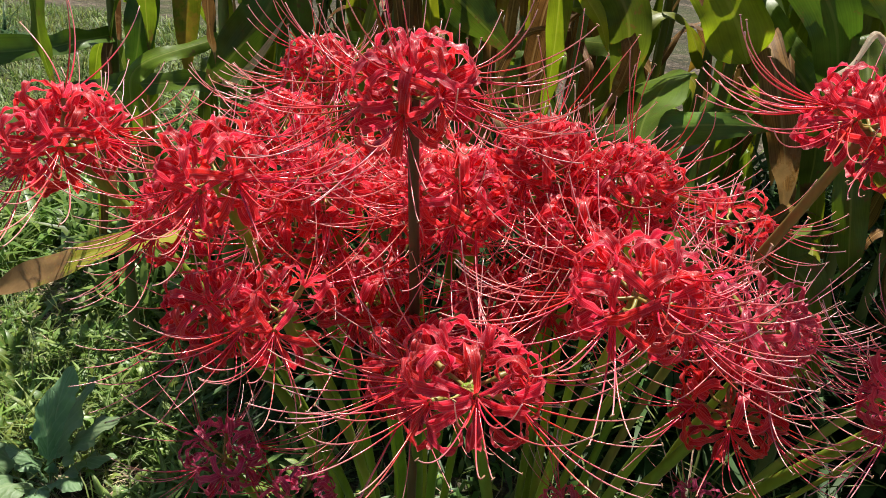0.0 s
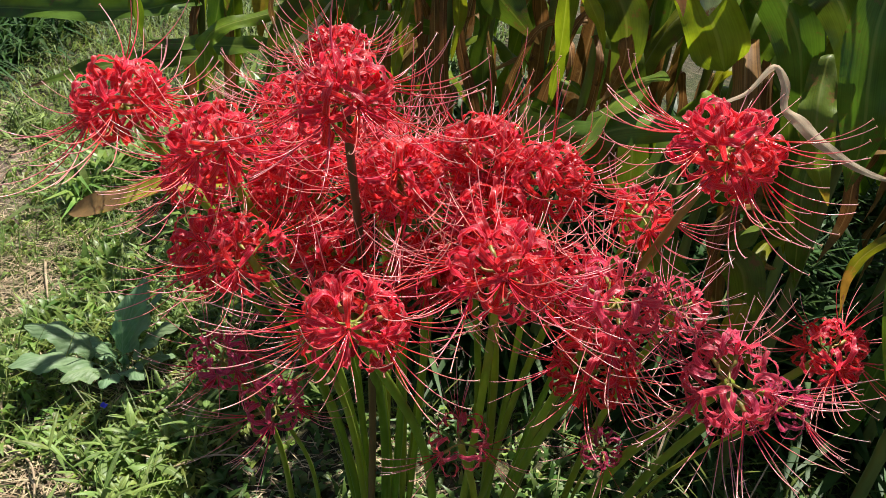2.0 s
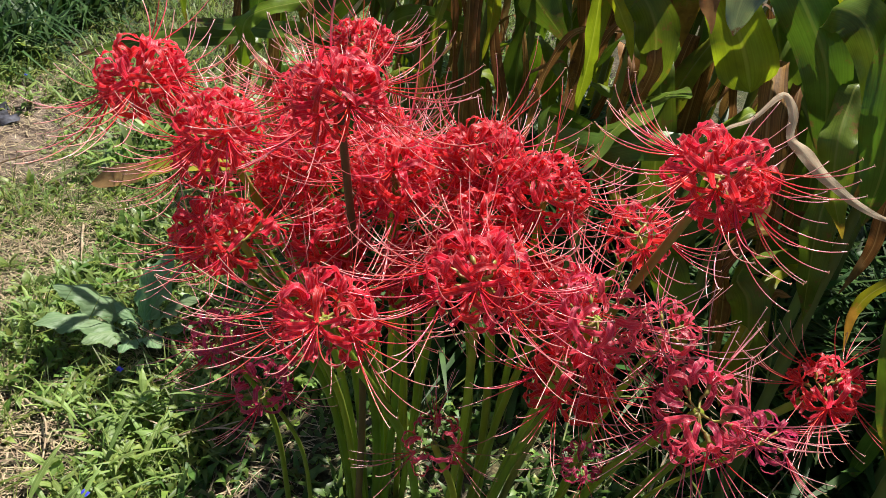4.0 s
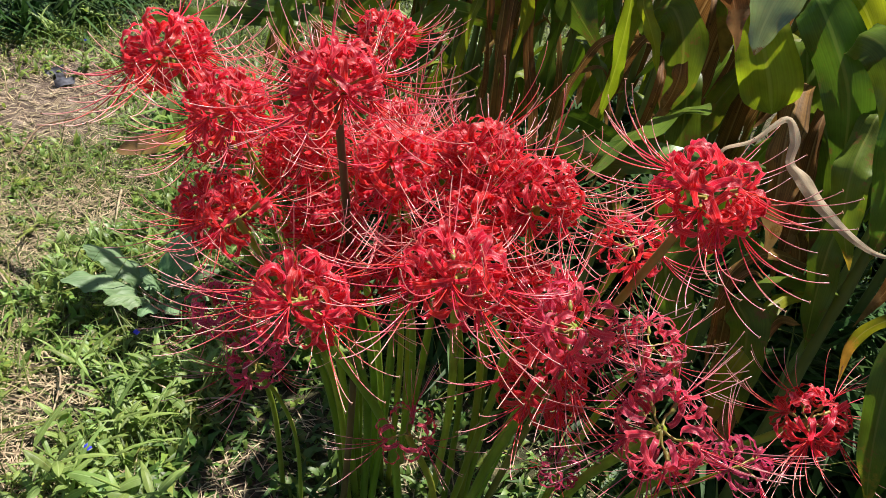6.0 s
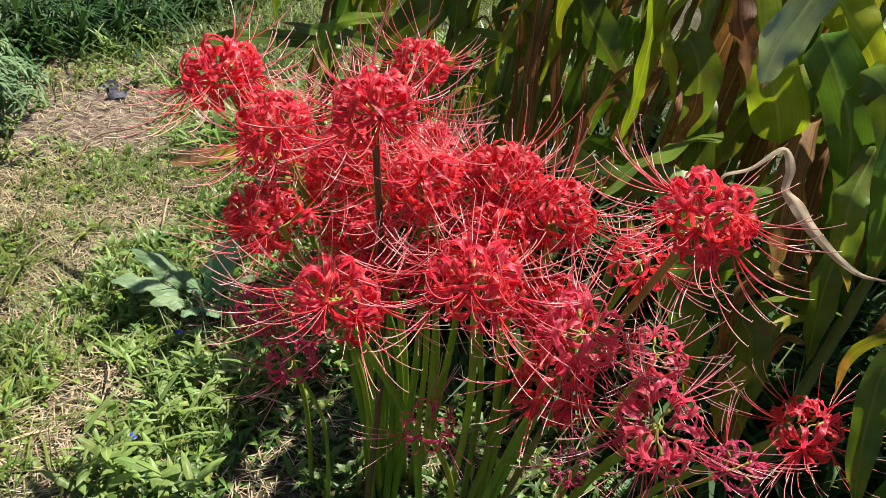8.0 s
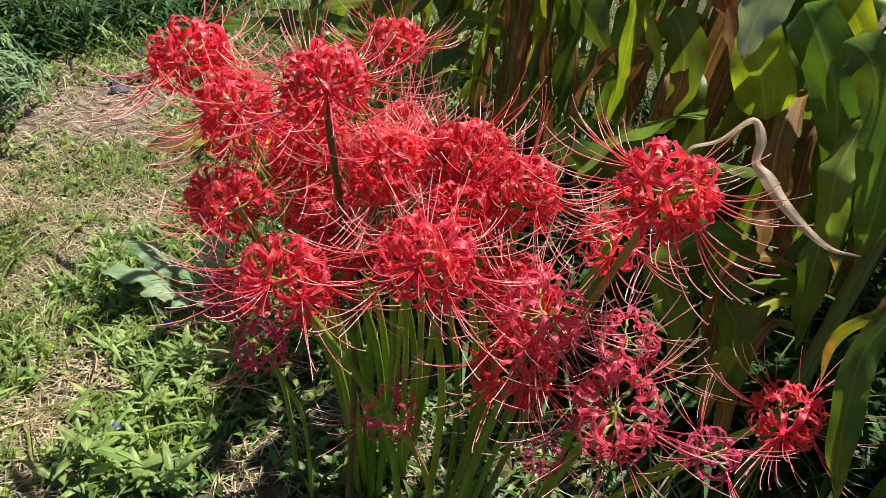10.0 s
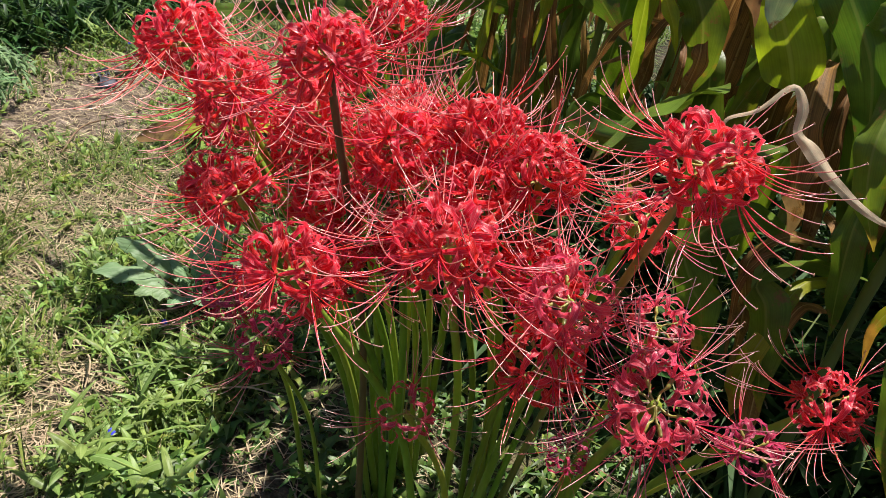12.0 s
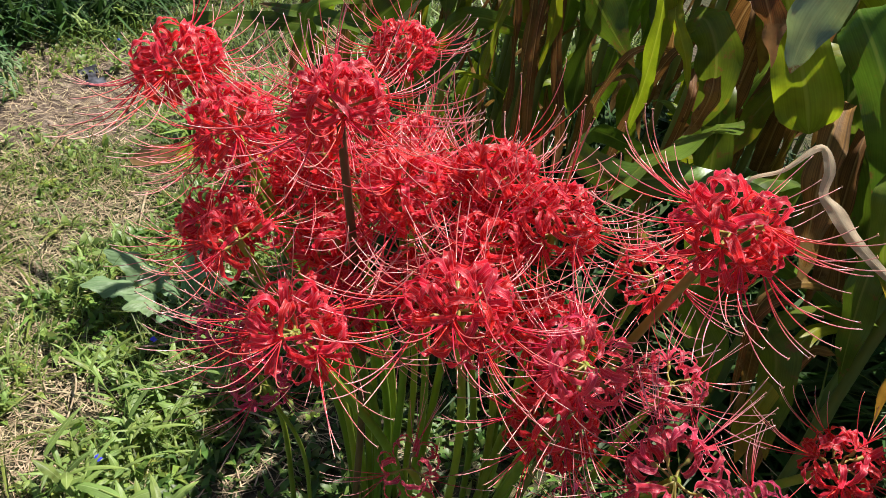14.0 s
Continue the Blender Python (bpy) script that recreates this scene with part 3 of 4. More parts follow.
corn(0.50, 1.57, 1.10, [
    ([(0.50, 1.54, 0.84), (0.455, 1.36, 0.97), (0.440, 1.265, 1.007), (0.481, 1.235, 0.972), (0.530, 1.23, 0.909), (0.560, 1.24, 0.83), (0.578, 1.25, 0.77)], 0.074, CORN_DEEP, (0.9, 0.1, 0.5), 0.2, "broad deep green corn leaf arching over", dict(belly=0.5, fold=0.3)),
    ([(0.50, 1.55, 0.86), (0.455, 1.42, 0.92), (0.48, 1.34, 0.875), (0.51, 1.33, 0.835), (0.536, 1.32, 0.78), (0.56, 1.33, 0.672)], 0.072, CORN_TIPPED, SLANT, 0.3, "green corn leaf with a bleached edge", dict(belly=0.6)),
    ([(0.50, 1.54, 0.80), (0.475, 1.36, 0.875), (0.477, 1.26, 0.847), (0.493, 1.22, 0.787), (0.510, 1.20, 0.725), (0.525, 1.20, 0.655)], 0.048, CORN_DRY, X, 0.5, "dead pinkish-brown corn leaf hanging limp", dict(wave=0.6, fold=0.45)),
    ([(0.51, 1.54, 0.78), (0.515, 1.38, 0.86), (0.520, 1.30, 0.82), (0.535, 1.27, 0.74), (0.548, 1.26, 0.66), (0.556, 1.26, 0.58)], 0.030, CORN_DRY, X, -0.6, "", dict(wave=0.6, fold=0.5)),
    ([(0.48, 1.56, 0.98), (0.40, 1.48, 1.00), (0.430, 1.42, 1.022), (0.491, 1.40, 1.020), (0.550, 1.40, 1.010), (0.60, 1.40, 0.98)], 0.042, CORN_GREEN, (0, 0.8, 0.5), 0.2, ""),
    ([(0.50, 1.55, 0.88), (0.475, 1.42, 0.92), (0.501, 1.34, 0.855), (0.552, 1.30, 0.802), (0.580, 1.30, 0.722), (0.591, 1.31, 0.625)], 0.066, CORN_DEEP, SLANT, 0.3, "", dict(fold=0.35)),
    ([(0.50, 1.55, 0.90), (0.56, 1.42, 0.92), (0.585, 1.36, 0.80), (0.60, 1.35, 0.71), (0.605, 1.36, 0.62)], 0.050, CORN_DEEP, X, 0.4, ""),
    ([(0.48, 1.55, 0.66), (0.42, 1.40, 0.70), (0.40, 1.30, 0.64), (0.43, 1.28, 0.55), (0.46, 1.28, 0.42)], 0.060, CORN_DEEP, SLANT, 0.3, ""),
    ([(0.50, 1.57, 0.70), (0.56, 1.40, 0.74), (0.60, 1.33, 0.68), (0.615, 1.305, 0.60), (0.625, 1.30, 0.555)], 0.022, CORN_YELLOW, X, 0.4, "small yellowed corn leaf tip"),
], seed=1)
corn(0.24, 1.52, 1.3, [
    ([(0.25, 1.52, 1.05), (0.285, 1.43, 1.06), (0.345, 1.34, 0.985), (0.394, 1.295, 0.930), (0.428, 1.28, 0.882), (0.452, 1.28, 0.836)], 0.088, CORN_YELLOW, (0.84, 0.1, 0.52), 0.05, "broad sunlit yellow-green corn leaf", dict(belly=0.80, wave=0.16, fold=0.20, tail=4.0)),
    ([(0.25, 1.51, 1.06), (0.275, 1.38, 1.06), (0.318, 1.30, 0.995), (0.350, 1.275, 0.955), (0.372, 1.268, 0.905)], 0.040, CORN_DRY, SLANT, 0.5, "half-dried pinkish-brown corn leaf", dict(wave=0.5, fold=0.4)),
    # Extra leaf above the view, added to shade the level leaf below.
    ([(0.245, 1.50, 1.15), (0.285, 1.42, 1.23), (0.325, 1.36, 1.18), (0.33, 1.29, 1.13), (0.33, 1.25, 1.08)], 0.085, CORN_DEEP, X, 0.1, ""),
    ([(0.24, 1.50, 1.08), (0.185, 1.40, 1.05), (0.180, 1.36, 0.97), (0.190, 1.365, 0.88), (0.194, 1.375, 0.80), (0.193, 1.385, 0.73), (0.188, 1.39, 0.664)], 0.037, CORN_YELLOW, X, 0.6, "long narrow lime-green corn leaf hanging down", dict(belly=0.4, fold=0.3)),
    ([(0.24, 1.50, 0.99), (0.205, 1.40, 0.96), (0.205, 1.36, 0.915), (0.229, 1.34, 0.887), (0.252, 1.33, 0.858), (0.269, 1.33, 0.818)], 0.026, CORN_YELLOW, X, 0.4, ""),
    ([(0.24, 1.51, 0.86), (0.215, 1.42, 0.885), (0.250, 1.37, 0.912), (0.286, 1.35, 0.877), (0.301, 1.36, 0.81), (0.291, 1.38, 0.735)], 0.068, CORN_TIPPED, (1, 0.05, 0.2), 0.2, "folded corn leaf with a dry brown tip", dict(belly=0.6, fold=0.28)),
    ([(0.25, 1.50, 0.88), (0.275, 1.40, 0.86), (0.300, 1.345, 0.83), (0.297, 1.35, 0.775), (0.278, 1.37, 0.72)], 0.026, CORN_DRY, X, 0.7, "", dict(wave=0.6)),
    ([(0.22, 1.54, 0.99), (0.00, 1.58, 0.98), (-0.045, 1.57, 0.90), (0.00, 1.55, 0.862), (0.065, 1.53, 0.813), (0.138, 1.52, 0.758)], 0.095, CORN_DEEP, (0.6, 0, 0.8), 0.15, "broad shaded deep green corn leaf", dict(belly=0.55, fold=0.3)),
    ([(0.20, 1.50, 0.98), (0.07, 1.44, 0.99), (0.0, 1.43, 0.90), (-0.002, 1.44, 0.80), (-0.006, 1.44, 0.715)], 0.030, CORN_YELLOW, X, 0.5, ""),
    ([(0.24, 1.50, 0.86), (0.20, 1.46, 0.81), (0.165, 1.45, 0.64), (0.15, 1.45, 0.40)], 0.019, CORN_DRY, X, 0.4, "dry brown corn leaf", dict(wave=0.6)),
    ([(0.24, 1.50, 0.80), (0.26, 1.45, 0.75), (0.255, 1.43, 0.58), (0.245, 1.43, 0.38)], 0.019, CORN_DRY, X, -0.6, "", dict(wave=0.6)),
    ([(0.22, 1.50, 0.82), (0.14, 1.46, 0.80), (0.10, 1.46, 0.66), (0.105, 1.46, 0.48)], 0.016, CORN_DRY, X, 0.8, "", dict(wave=0.6)),
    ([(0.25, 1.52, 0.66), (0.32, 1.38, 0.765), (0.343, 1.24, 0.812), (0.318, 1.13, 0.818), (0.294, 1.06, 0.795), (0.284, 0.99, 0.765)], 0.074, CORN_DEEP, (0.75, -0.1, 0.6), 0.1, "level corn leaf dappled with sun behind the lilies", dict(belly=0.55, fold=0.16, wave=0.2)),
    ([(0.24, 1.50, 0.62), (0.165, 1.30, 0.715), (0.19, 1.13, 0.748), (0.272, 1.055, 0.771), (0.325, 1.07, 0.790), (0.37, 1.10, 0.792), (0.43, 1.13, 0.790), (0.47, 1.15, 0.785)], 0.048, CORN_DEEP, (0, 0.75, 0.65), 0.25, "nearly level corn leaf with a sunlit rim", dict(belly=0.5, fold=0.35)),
    ([(0.245, 1.50, 0.60), (0.27, 1.30, 0.72), (0.30, 1.10, 0.748), (0.325, 1.02, 0.734), (0.362, 0.99, 0.734)], 0.018, CORN_TURNING, (0, 0.6, 0.8), 0.2, ""),
    ([(0.24, 1.52, 0.80), (0.30, 1.44, 0.80), (0.335, 1.40, 0.70), (0.36, 1.39, 0.58), (0.37, 1.39, 0.46)], 0.060, CORN_TIPPED, X, 0.3, ""),
], seed=2)
corn(-0.07, 1.53, 1.3, [
    ([(-0.06, 1.52, 0.98), (-0.075, 1.49, 0.89), (-0.056, 1.47, 0.794), (-0.035, 1.45, 0.666), (-0.012, 1.44, 0.50), (-0.01, 1.44, 0.40)], 0.022, CORN_DRY, X, 0.5, "dry orange-brown corn leaf hanging along its stalk", dict(wave=0.6, fold=0.5)),
    ([(-0.06, 1.51, 0.96), (-0.045, 1.48, 0.87), (-0.035, 1.46, 0.781), (-0.008, 1.44, 0.655), (0.026, 1.43, 0.52), (0.03, 1.43, 0.42)], 0.017, CORN_DRY, X, -0.7, "", dict(wave=0.6, fold=0.5)),
    ([(-0.08, 1.52, 0.95), (-0.12, 1.51, 0.86), (-0.091, 1.50, 0.754), (-0.063, 1.48, 0.597), (-0.05, 1.48, 0.45)], 0.018, CORN_DRY, X, 0.8, "", dict(wave=0.6, fold=0.4)),
    ([(-0.05, 1.54, 0.92), (-0.046, 1.56, 0.85), (-0.017, 1.54, 0.725), (0.044, 1.52, 0.577), (0.05, 1.52, 0.45)], 0.022, CORN_DRY, X, -0.4, "", dict(wave=0.5, fold=0.4)),
    ([(-0.07, 1.50, 0.90), (-0.10, 1.46, 0.82), (-0.115, 1.45, 0.68), (-0.10, 1.45, 0.58)], 0.022, CORN_TURNING, X, 0.6, ""),
    ([(-0.07, 1.52, 1.05), (-0.20, 1.44, 1.0), (-0.215, 1.43, 0.85), (-0.20, 1.43, 0.74)], 0.065, CORN_DEEP, X, 0.3, ""),
    ([(-0.07, 1.52, 0.62), (-0.14, 1.40, 0.68), (-0.135, 1.33, 0.64), (-0.09, 1.31, 0.60), (-0.05, 1.30, 0.54)], 0.026, CORN_TURNING, SLANT, 0.3, "thin yellow-green corn leaf"),
    # Upper leaves added as canopy to cast shade on the ground in front.
    *random_leaves(-0.07, 1.53, 1.3, 61, 0.85, 2),
    ([(-0.07, 1.52, 0.75), (-0.16, 1.46, 0.76), (-0.22, 1.45, 0.70), (-0.26, 1.45, 0.58)], 0.05, CORN_GREEN, X, 0.5, ""),
], seed=3)
corn(0.66, 1.32, 1.18, [
    ([(0.65, 1.31, 1.06), (0.56, 1.24, 1.17), (0.44, 1.205, 1.11), (0.405, 1.20, 1.02), (0.398, 1.195, 0.968), (0.402, 1.19, 0.928)], 0.062, CORN_SKY_SHEEN, (1, 0.0, 0.25), 0.3, "bluish grey-green corn leaf bent over", dict(belly=0.6, fold=0.12)),
    ([(0.64, 1.31, 0.60), (0.55, 1.20, 0.64), (0.515, 1.11, 0.632), (0.537, 1.092, 0.612), (0.555, 1.085, 0.565), (0.568, 1.08, 0.515), (0.588, 1.08, 0.46)], 0.056, CORN_TIPPED, SLANT, 0.3, "hanging green corn leaf with a bleached rim", dict(belly=0.5, fold=0.35)),
    ([(0.63, 1.31, 0.58), (0.57, 1.18, 0.62), (0.552, 1.09, 0.575), (0.546, 1.075, 0.528), (0.547, 1.075, 0.482), (0.557, 1.075, 0.435)], 0.034, CORN_TURNING, X, 0.4, "corn leaf yellowing towards its tip", dict(belly=0.7)),
    ([(0.62, 1.32, 0.62), (0.53, 1.20, 0.67), (0.493, 1.16, 0.631), (0.511, 1.14, 0.576), (0.525, 1.13, 0.512), (0.533, 1.13, 0.44)], 0.022, CORN_DRY, X, 0.5, "", dict(wave=0.6)),
    ([(0.62, 1.33, 0.58), (0.47, 1.24, 0.66), (0.405, 1.19, 0.60), (0.435, 1.17, 0.55), (0.462, 1.16, 0.52), (0.488, 1.16, 0.42)], 0.066, CORN_TIPPED, SLANT, 0.2, ""),
    ([(0.62, 1.32, 0.52), (0.58, 1.22, 0.56), (0.57, 1.18, 0.48), (0.585, 1.17, 0.38), (0.60, 1.18, 0.30)], 0.03, CORN_DRY, X, -0.4, ""),
    ([(0.57, 1.24, 0.58), (0.52, 1.15, 0.66), (0.495, 1.12, 0.62), (0.505, 1.12, 0.55), (0.522, 1.12, 0.47)], 0.012, CORN_DRY, X, 0.5, ""),
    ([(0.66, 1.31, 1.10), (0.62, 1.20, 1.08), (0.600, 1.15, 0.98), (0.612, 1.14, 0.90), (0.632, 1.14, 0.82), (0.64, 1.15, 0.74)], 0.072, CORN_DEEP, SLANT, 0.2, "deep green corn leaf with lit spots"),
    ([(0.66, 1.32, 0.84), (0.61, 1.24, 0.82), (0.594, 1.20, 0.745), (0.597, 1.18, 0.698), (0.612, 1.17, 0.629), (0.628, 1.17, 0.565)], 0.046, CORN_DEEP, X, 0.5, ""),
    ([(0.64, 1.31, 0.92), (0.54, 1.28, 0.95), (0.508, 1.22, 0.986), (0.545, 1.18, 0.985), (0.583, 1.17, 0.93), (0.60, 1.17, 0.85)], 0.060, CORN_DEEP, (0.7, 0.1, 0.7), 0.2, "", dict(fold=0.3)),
    ([(0.65, 1.30, 0.84), (0.58, 1.23, 0.90), (0.571, 1.20, 0.873), (0.572, 1.16, 0.833), (0.591, 1.15, 0.773), (0.625, 1.15, 0.714)], 0.050, CORN_TIPPED, SLANT, 0.4, "", dict(fold=0.35)),
    ([(0.66, 1.33, 1.10), (0.50, 1.40, 1.14), (0.415, 1.39, 1.07), (0.452, 1.34, 1.037), (0.504, 1.30, 1.003), (0.555, 1.28, 0.950)], 0.070, CORN_YELLOW, (0.7, 0, 0.7), 0.1, "sunlit lime-green corn leaf"),
], seed=4)
corn(0.84, 1.16, 1.05, [
    ([(0.83, 1.15, 0.86), (0.73, 1.02, 0.84), (0.682, 0.955, 0.752), (0.689, 0.92, 0.684), (0.708, 0.90, 0.619), (0.731, 0.90, 0.56)], 0.038, CORN_TIPPED, X, 0.3, "green corn leaf with a yellow edge"),
    ([(0.84, 1.14, 0.78), (0.74, 1.07, 0.765), (0.675, 1.05, 0.717), (0.656, 1.05, 0.668), (0.668, 1.06, 0.60)], 0.016, CORN_TURNING, X, 0.3, ""),
    ([(0.84, 1.16, 0.98), (0.74, 1.10, 0.96), (0.70, 1.08, 0.88), (0.70, 1.07, 0.80), (0.72, 1.07, 0.72)], 0.05, CORN_DEEP, SLANT, 0.3, ""),
], seed=5)
corn(-0.36, 1.50, 1.15, [
    ([(-0.34, 1.50, 0.62), (-0.345, 1.46, 0.660), (-0.379, 1.45, 0.668), (-0.47, 1.45, 0.655), (-0.564, 1.45, 0.640), (-0.66, 1.46, 0.622)], 0.042, CORN_DEEP, (0.0, 0.6, 0.8), 0.2, "nearly level corn leaf with a sunlit rim"),
    ([(-0.34, 1.48, 0.90), (-0.22, 1.46, 0.90), (-0.252, 1.45, 0.832), (-0.273, 1.42, 0.784), (-0.318, 1.40, 0.721), (-0.358, 1.40, 0.675)], 0.080, CORN_DEEP, (0.6, 0.4, -0.7), 0.2, ""),
    ([(-0.36, 1.48, 0.74), (-0.46, 1.39, 0.70), (-0.47, 1.37, 0.64), (-0.465, 1.37, 0.57)], 0.045, CORN_GREEN, X, 0.2, ""),
    ([(-0.36, 1.48, 0.98), (-0.345, 1.40, 0.88), (-0.34, 1.38, 0.79), (-0.33, 1.38, 0.72)], 0.022, CORN_DRY, X, 0.6, ""),
    ([(-0.36, 1.48, 0.66), (-0.31, 1.40, 0.69), (-0.26, 1.38, 0.74), (-0.215, 1.38, 0.81)], 0.012, CORN_PALE, X, 0.4, ""),
    ([(-0.36, 1.48, 1.0), (-0.44, 1.46, 0.98), (-0.475, 1.46, 0.84), (-0.48, 1.47, 0.70)], 0.05, CORN_GREEN, X, 0.3, ""),
], seed=6)
corn(-0.60, 1.58, 0.98, [
    ([(-0.60, 1.56, 0.92), (-0.62, 1.40, 0.88), (-0.608, 1.36, 0.74), (-0.59, 1.36, 0.65)], 0.032, CORN_GREEN, X, 0.2, ""),
    ([(-0.59, 1.56, 0.84), (-0.51, 1.52, 0.84), (-0.505, 1.49, 0.73), (-0.53, 1.50, 0.64)], 0.055, CORN_DEEP, X, -0.3, ""),
    ([(-0.60, 1.57, 0.70), (-0.61, 1.48, 0.705), (-0.668, 1.45, 0.690), (-0.807, 1.42, 0.670), (-0.965, 1.40, 0.650), (-1.08, 1.40, 0.61)], 0.052, CORN_DEEP, (0, 0.5, 0.85), 0.1, "level corn leaf reaching out over the grass", dict(fold=0.4)),
    ([(-0.59, 1.57, 0.54), (-0.53, 1.53, 0.60), (-0.545, 1.50, 0.607), (-0.683, 1.42, 0.585), (-0.746, 1.36, 0.570), (-0.83, 1.31, 0.535)], 0.040, CORN_DEEP, (0.2, 0.6, 0.75), 0.2, "low corn leaf reaching out over the weeds"),
    ([(-0.60, 1.56, 0.70), (-0.59, 1.52, 0.62), (-0.60, 1.52, 0.48), (-0.59, 1.53, 0.35)], 0.030, CORN_DRY, X, 0.4, ""),
], seed=7)
for px, py, h in ((-0.47, 1.74, 1.0), (-0.24, 1.72, 1.15), (-0.70, 1.86, 0.9), (-0.34, 1.95, 1.1)):
    corn(px, py, h, [q[:1] + (0.6 * q[1],) + q[2:] for q in random_leaves(px, py, h, int(-900 * px), 0.30, 8)], seed=int(-90 * px), thick=0.008, label="short corn plant at the end of the row")
rnd = random.Random(77)
for row, (yy, x0, x1) in enumerate(((1.68, -0.10, 1.9), (1.95, -0.25, 2.0), (2.3, -0.5, 2.4), (2.8, -0.7, 3.0), (3.4, -0.9, 3.6))):
    xx = x0
    while xx < x1:
        px, py = xx + rnd.uniform(-0.05, 0.05), yy + rnd.uniform(-0.1, 0.1)
        if row == 0 and 0.12 < px < 0.60:
            xx += 0.26
            continue
        corn(px, py, rnd.uniform(1.35, 1.55) + 0.1 * row, random_leaves(px, py, 1.45 + 0.1 * row, int(1000 * px + 77 * py), (0.42, 0.28, 0.1, 0.1, 0.1)[row], (9, 10, 11, 11, 11)[row]), seed=row * 40 + int(10 * px))
        xx += 0.26
for px, py in ((1.15, 1.05), (1.2, 1.45), (1.5, 1.2), (0.95, 1.5), (1.45, 0.75)):
    corn(px, py, 1.7, random_leaves(px, py, 1.7, int(1000 * px + 7), 0.12), seed=int(px * 90))

dry = thing("dry_leaf", "curled bleached corn leaf hanging from the row", "leaf", (0.5, 1.0, 0.9))


def dry_width(t):
    """Thin curl, a pinch at the bend, a broad bleached part, a thin tail."""
    stops = ((0.0, 0.003), (0.12, 0.004), (0.30, 0.006), (0.38, 0.010), (0.44, 0.015), (0.53, 0.011), (0.60, 0.014), (0.66, 0.020), (0.76, 0.014), (0.90, 0.007), (1.0, 0.002))
    for (a, p), (b, q) in zip(stops, stops[1:]):
        if t <= b:
            return 0.82 * (p + (q - p) * (t - a) / (b - a))
    return 0.002


dry_line = spline([(0.447, 0.91, 0.872), (0.432, 0.90, 0.882), (0.427, 0.905, 0.898), (0.450, 0.925, 0.911), (0.472, 0.95, 0.937), (0.489, 0.945, 0.919),
                   (0.493, 0.935, 0.899), (0.508, 0.93, 0.891), (0.536, 0.915, 0.876), (0.567, 0.90, 0.865), (0.597, 0.88, 0.863), (0.625, 0.87, 0.872)], 64)
v, f, u = ribbon([q - Vector((0.5, 1.0, 0.9)) for q in dry_line], dry_width, (0.37, 0.69, 0.29), 0.30, 0.22, 9, 0.6, 7, seed=6, from_tip=True)
part("blade", mesh_of("blade", v, f, CORN_PALE, u), dry)
burnt = thing("burnt_leaf", "yellow leaf with a scorched brown tip", "leaf", (-0.2, 0.90, 0.62))
blade(burnt, (-0.2, 0.90, 0.62), [(-0.16, 0.93, 0.655), (-0.25, 0.90, 0.635), (-0.33, 0.895, 0.598), (-0.42, 0.90, 0.548)], 0.043, BURNT, (0.1, 0.85, 0.45), 9, 0.14, 0.16, -0.25, name="blade", belly=0.8, waves=2)


# ---- ground ----
def ground_z(x, y):
    near = max(0.0, 1.0 - (abs(x) + abs(y - 1)) / 8)
    return near * (0.022 * noise.noise((x * 2.3, y * 2.3, 0.3)) + 0.008 * noise.noise((x * 11, y * 11, 2)))


def ground_sheet():
    axis_x = sorted(set([round(-3 + 0.05 * i, 3) for i in range(121)] + [-600, -200, -60, -20, -8, -4, 4, 8, 20, 60, 200, 600]))
    axis_y = sorted(set([round(-0.6 + 0.05 * i, 3) for i in range(101)] + [-600, -200, -60, -20, -8, -3, -1.5, 5, 7, 12, 30, 80, 200, 600]))
    verts = [(x, y, ground_z(x, y)) for y in axis_y for x in axis_x]
    w = len(axis_x)
    faces = [(j * w + i, j * w + i + 1, (j + 1) * w + i + 1, (j + 1) * w + i) for j in range(len(axis_y) - 1) for i in range(w - 1)]
    return tagged(new("ground", mesh_of("ground", verts, faces, SOIL)), "trodden brown soil with weeds and straw litter", "ground", kind="structure")


ground_sheet()


def bare(x, y):
    """How bare the ground is: the trodden patch, and the straw-littered strips."""
    patch = math.exp(-(((x + 1.50) / 0.42) ** 2 + ((y - 1.62) / 0.34) ** 2))
    d = y - 0.66
    strip = math.exp(-(((x + 0.43 + 0.85 * d + 0.9 * d * d) / 0.11) ** 2)) * (1 if y < 1.25 else 0.3)
    strip += 0.9 * math.exp(-(((x + 1.06) / 0.10) ** 2 + ((y - 1.40) / 0.06) ** 2))
    mottle = max(0.0, noise.noise((x * 4.5, y * 4.5, 7.7))) * (0.25 if x > -0.85 and y > 0.95 else 1.0)
    return min(1.0, patch + 0.85 * strip + 0.7 * mottle)


def clump(x, y):
    """Where the weeds grow thick (1) and where the litter shows (0)."""
    v = noise.noise((x * 5.0 + 3, y * 5.0, 1.1)) + 0.6 * noise.noise((x * 12.0, y * 12.0 + 5, 4.2)) + 0.18
    lush = 0.35 if x > -0.85 and y > 0.95 else 0.0
    return min(1.0, max(0.0, 0.45 + lush + 2.5 * v))


def fade(x, y):
    """How much grows round about, thinning out far from the lilies."""
    d = math.hypot(0.8 * (x + 0.6), y - 1.0) + 0.9 * noise.noise((x * 0.9, y * 0.9, 5.5))
    return min(1.0, max(0.0, 1.6 - d / 1.9)) * (0.45 + 0.55 * clump(0.4 * x, 0.4 * y))


def scatter(count, box, seed, keep):
    rnd = random.Random(seed)
    out = []
    while len(out) < count:
        x, y = rnd.uniform(box[0], box[1]), rnd.uniform(box[2], box[3])
        if rnd.random() < keep(x, y):
            out.append((x, y, rnd))
    return out


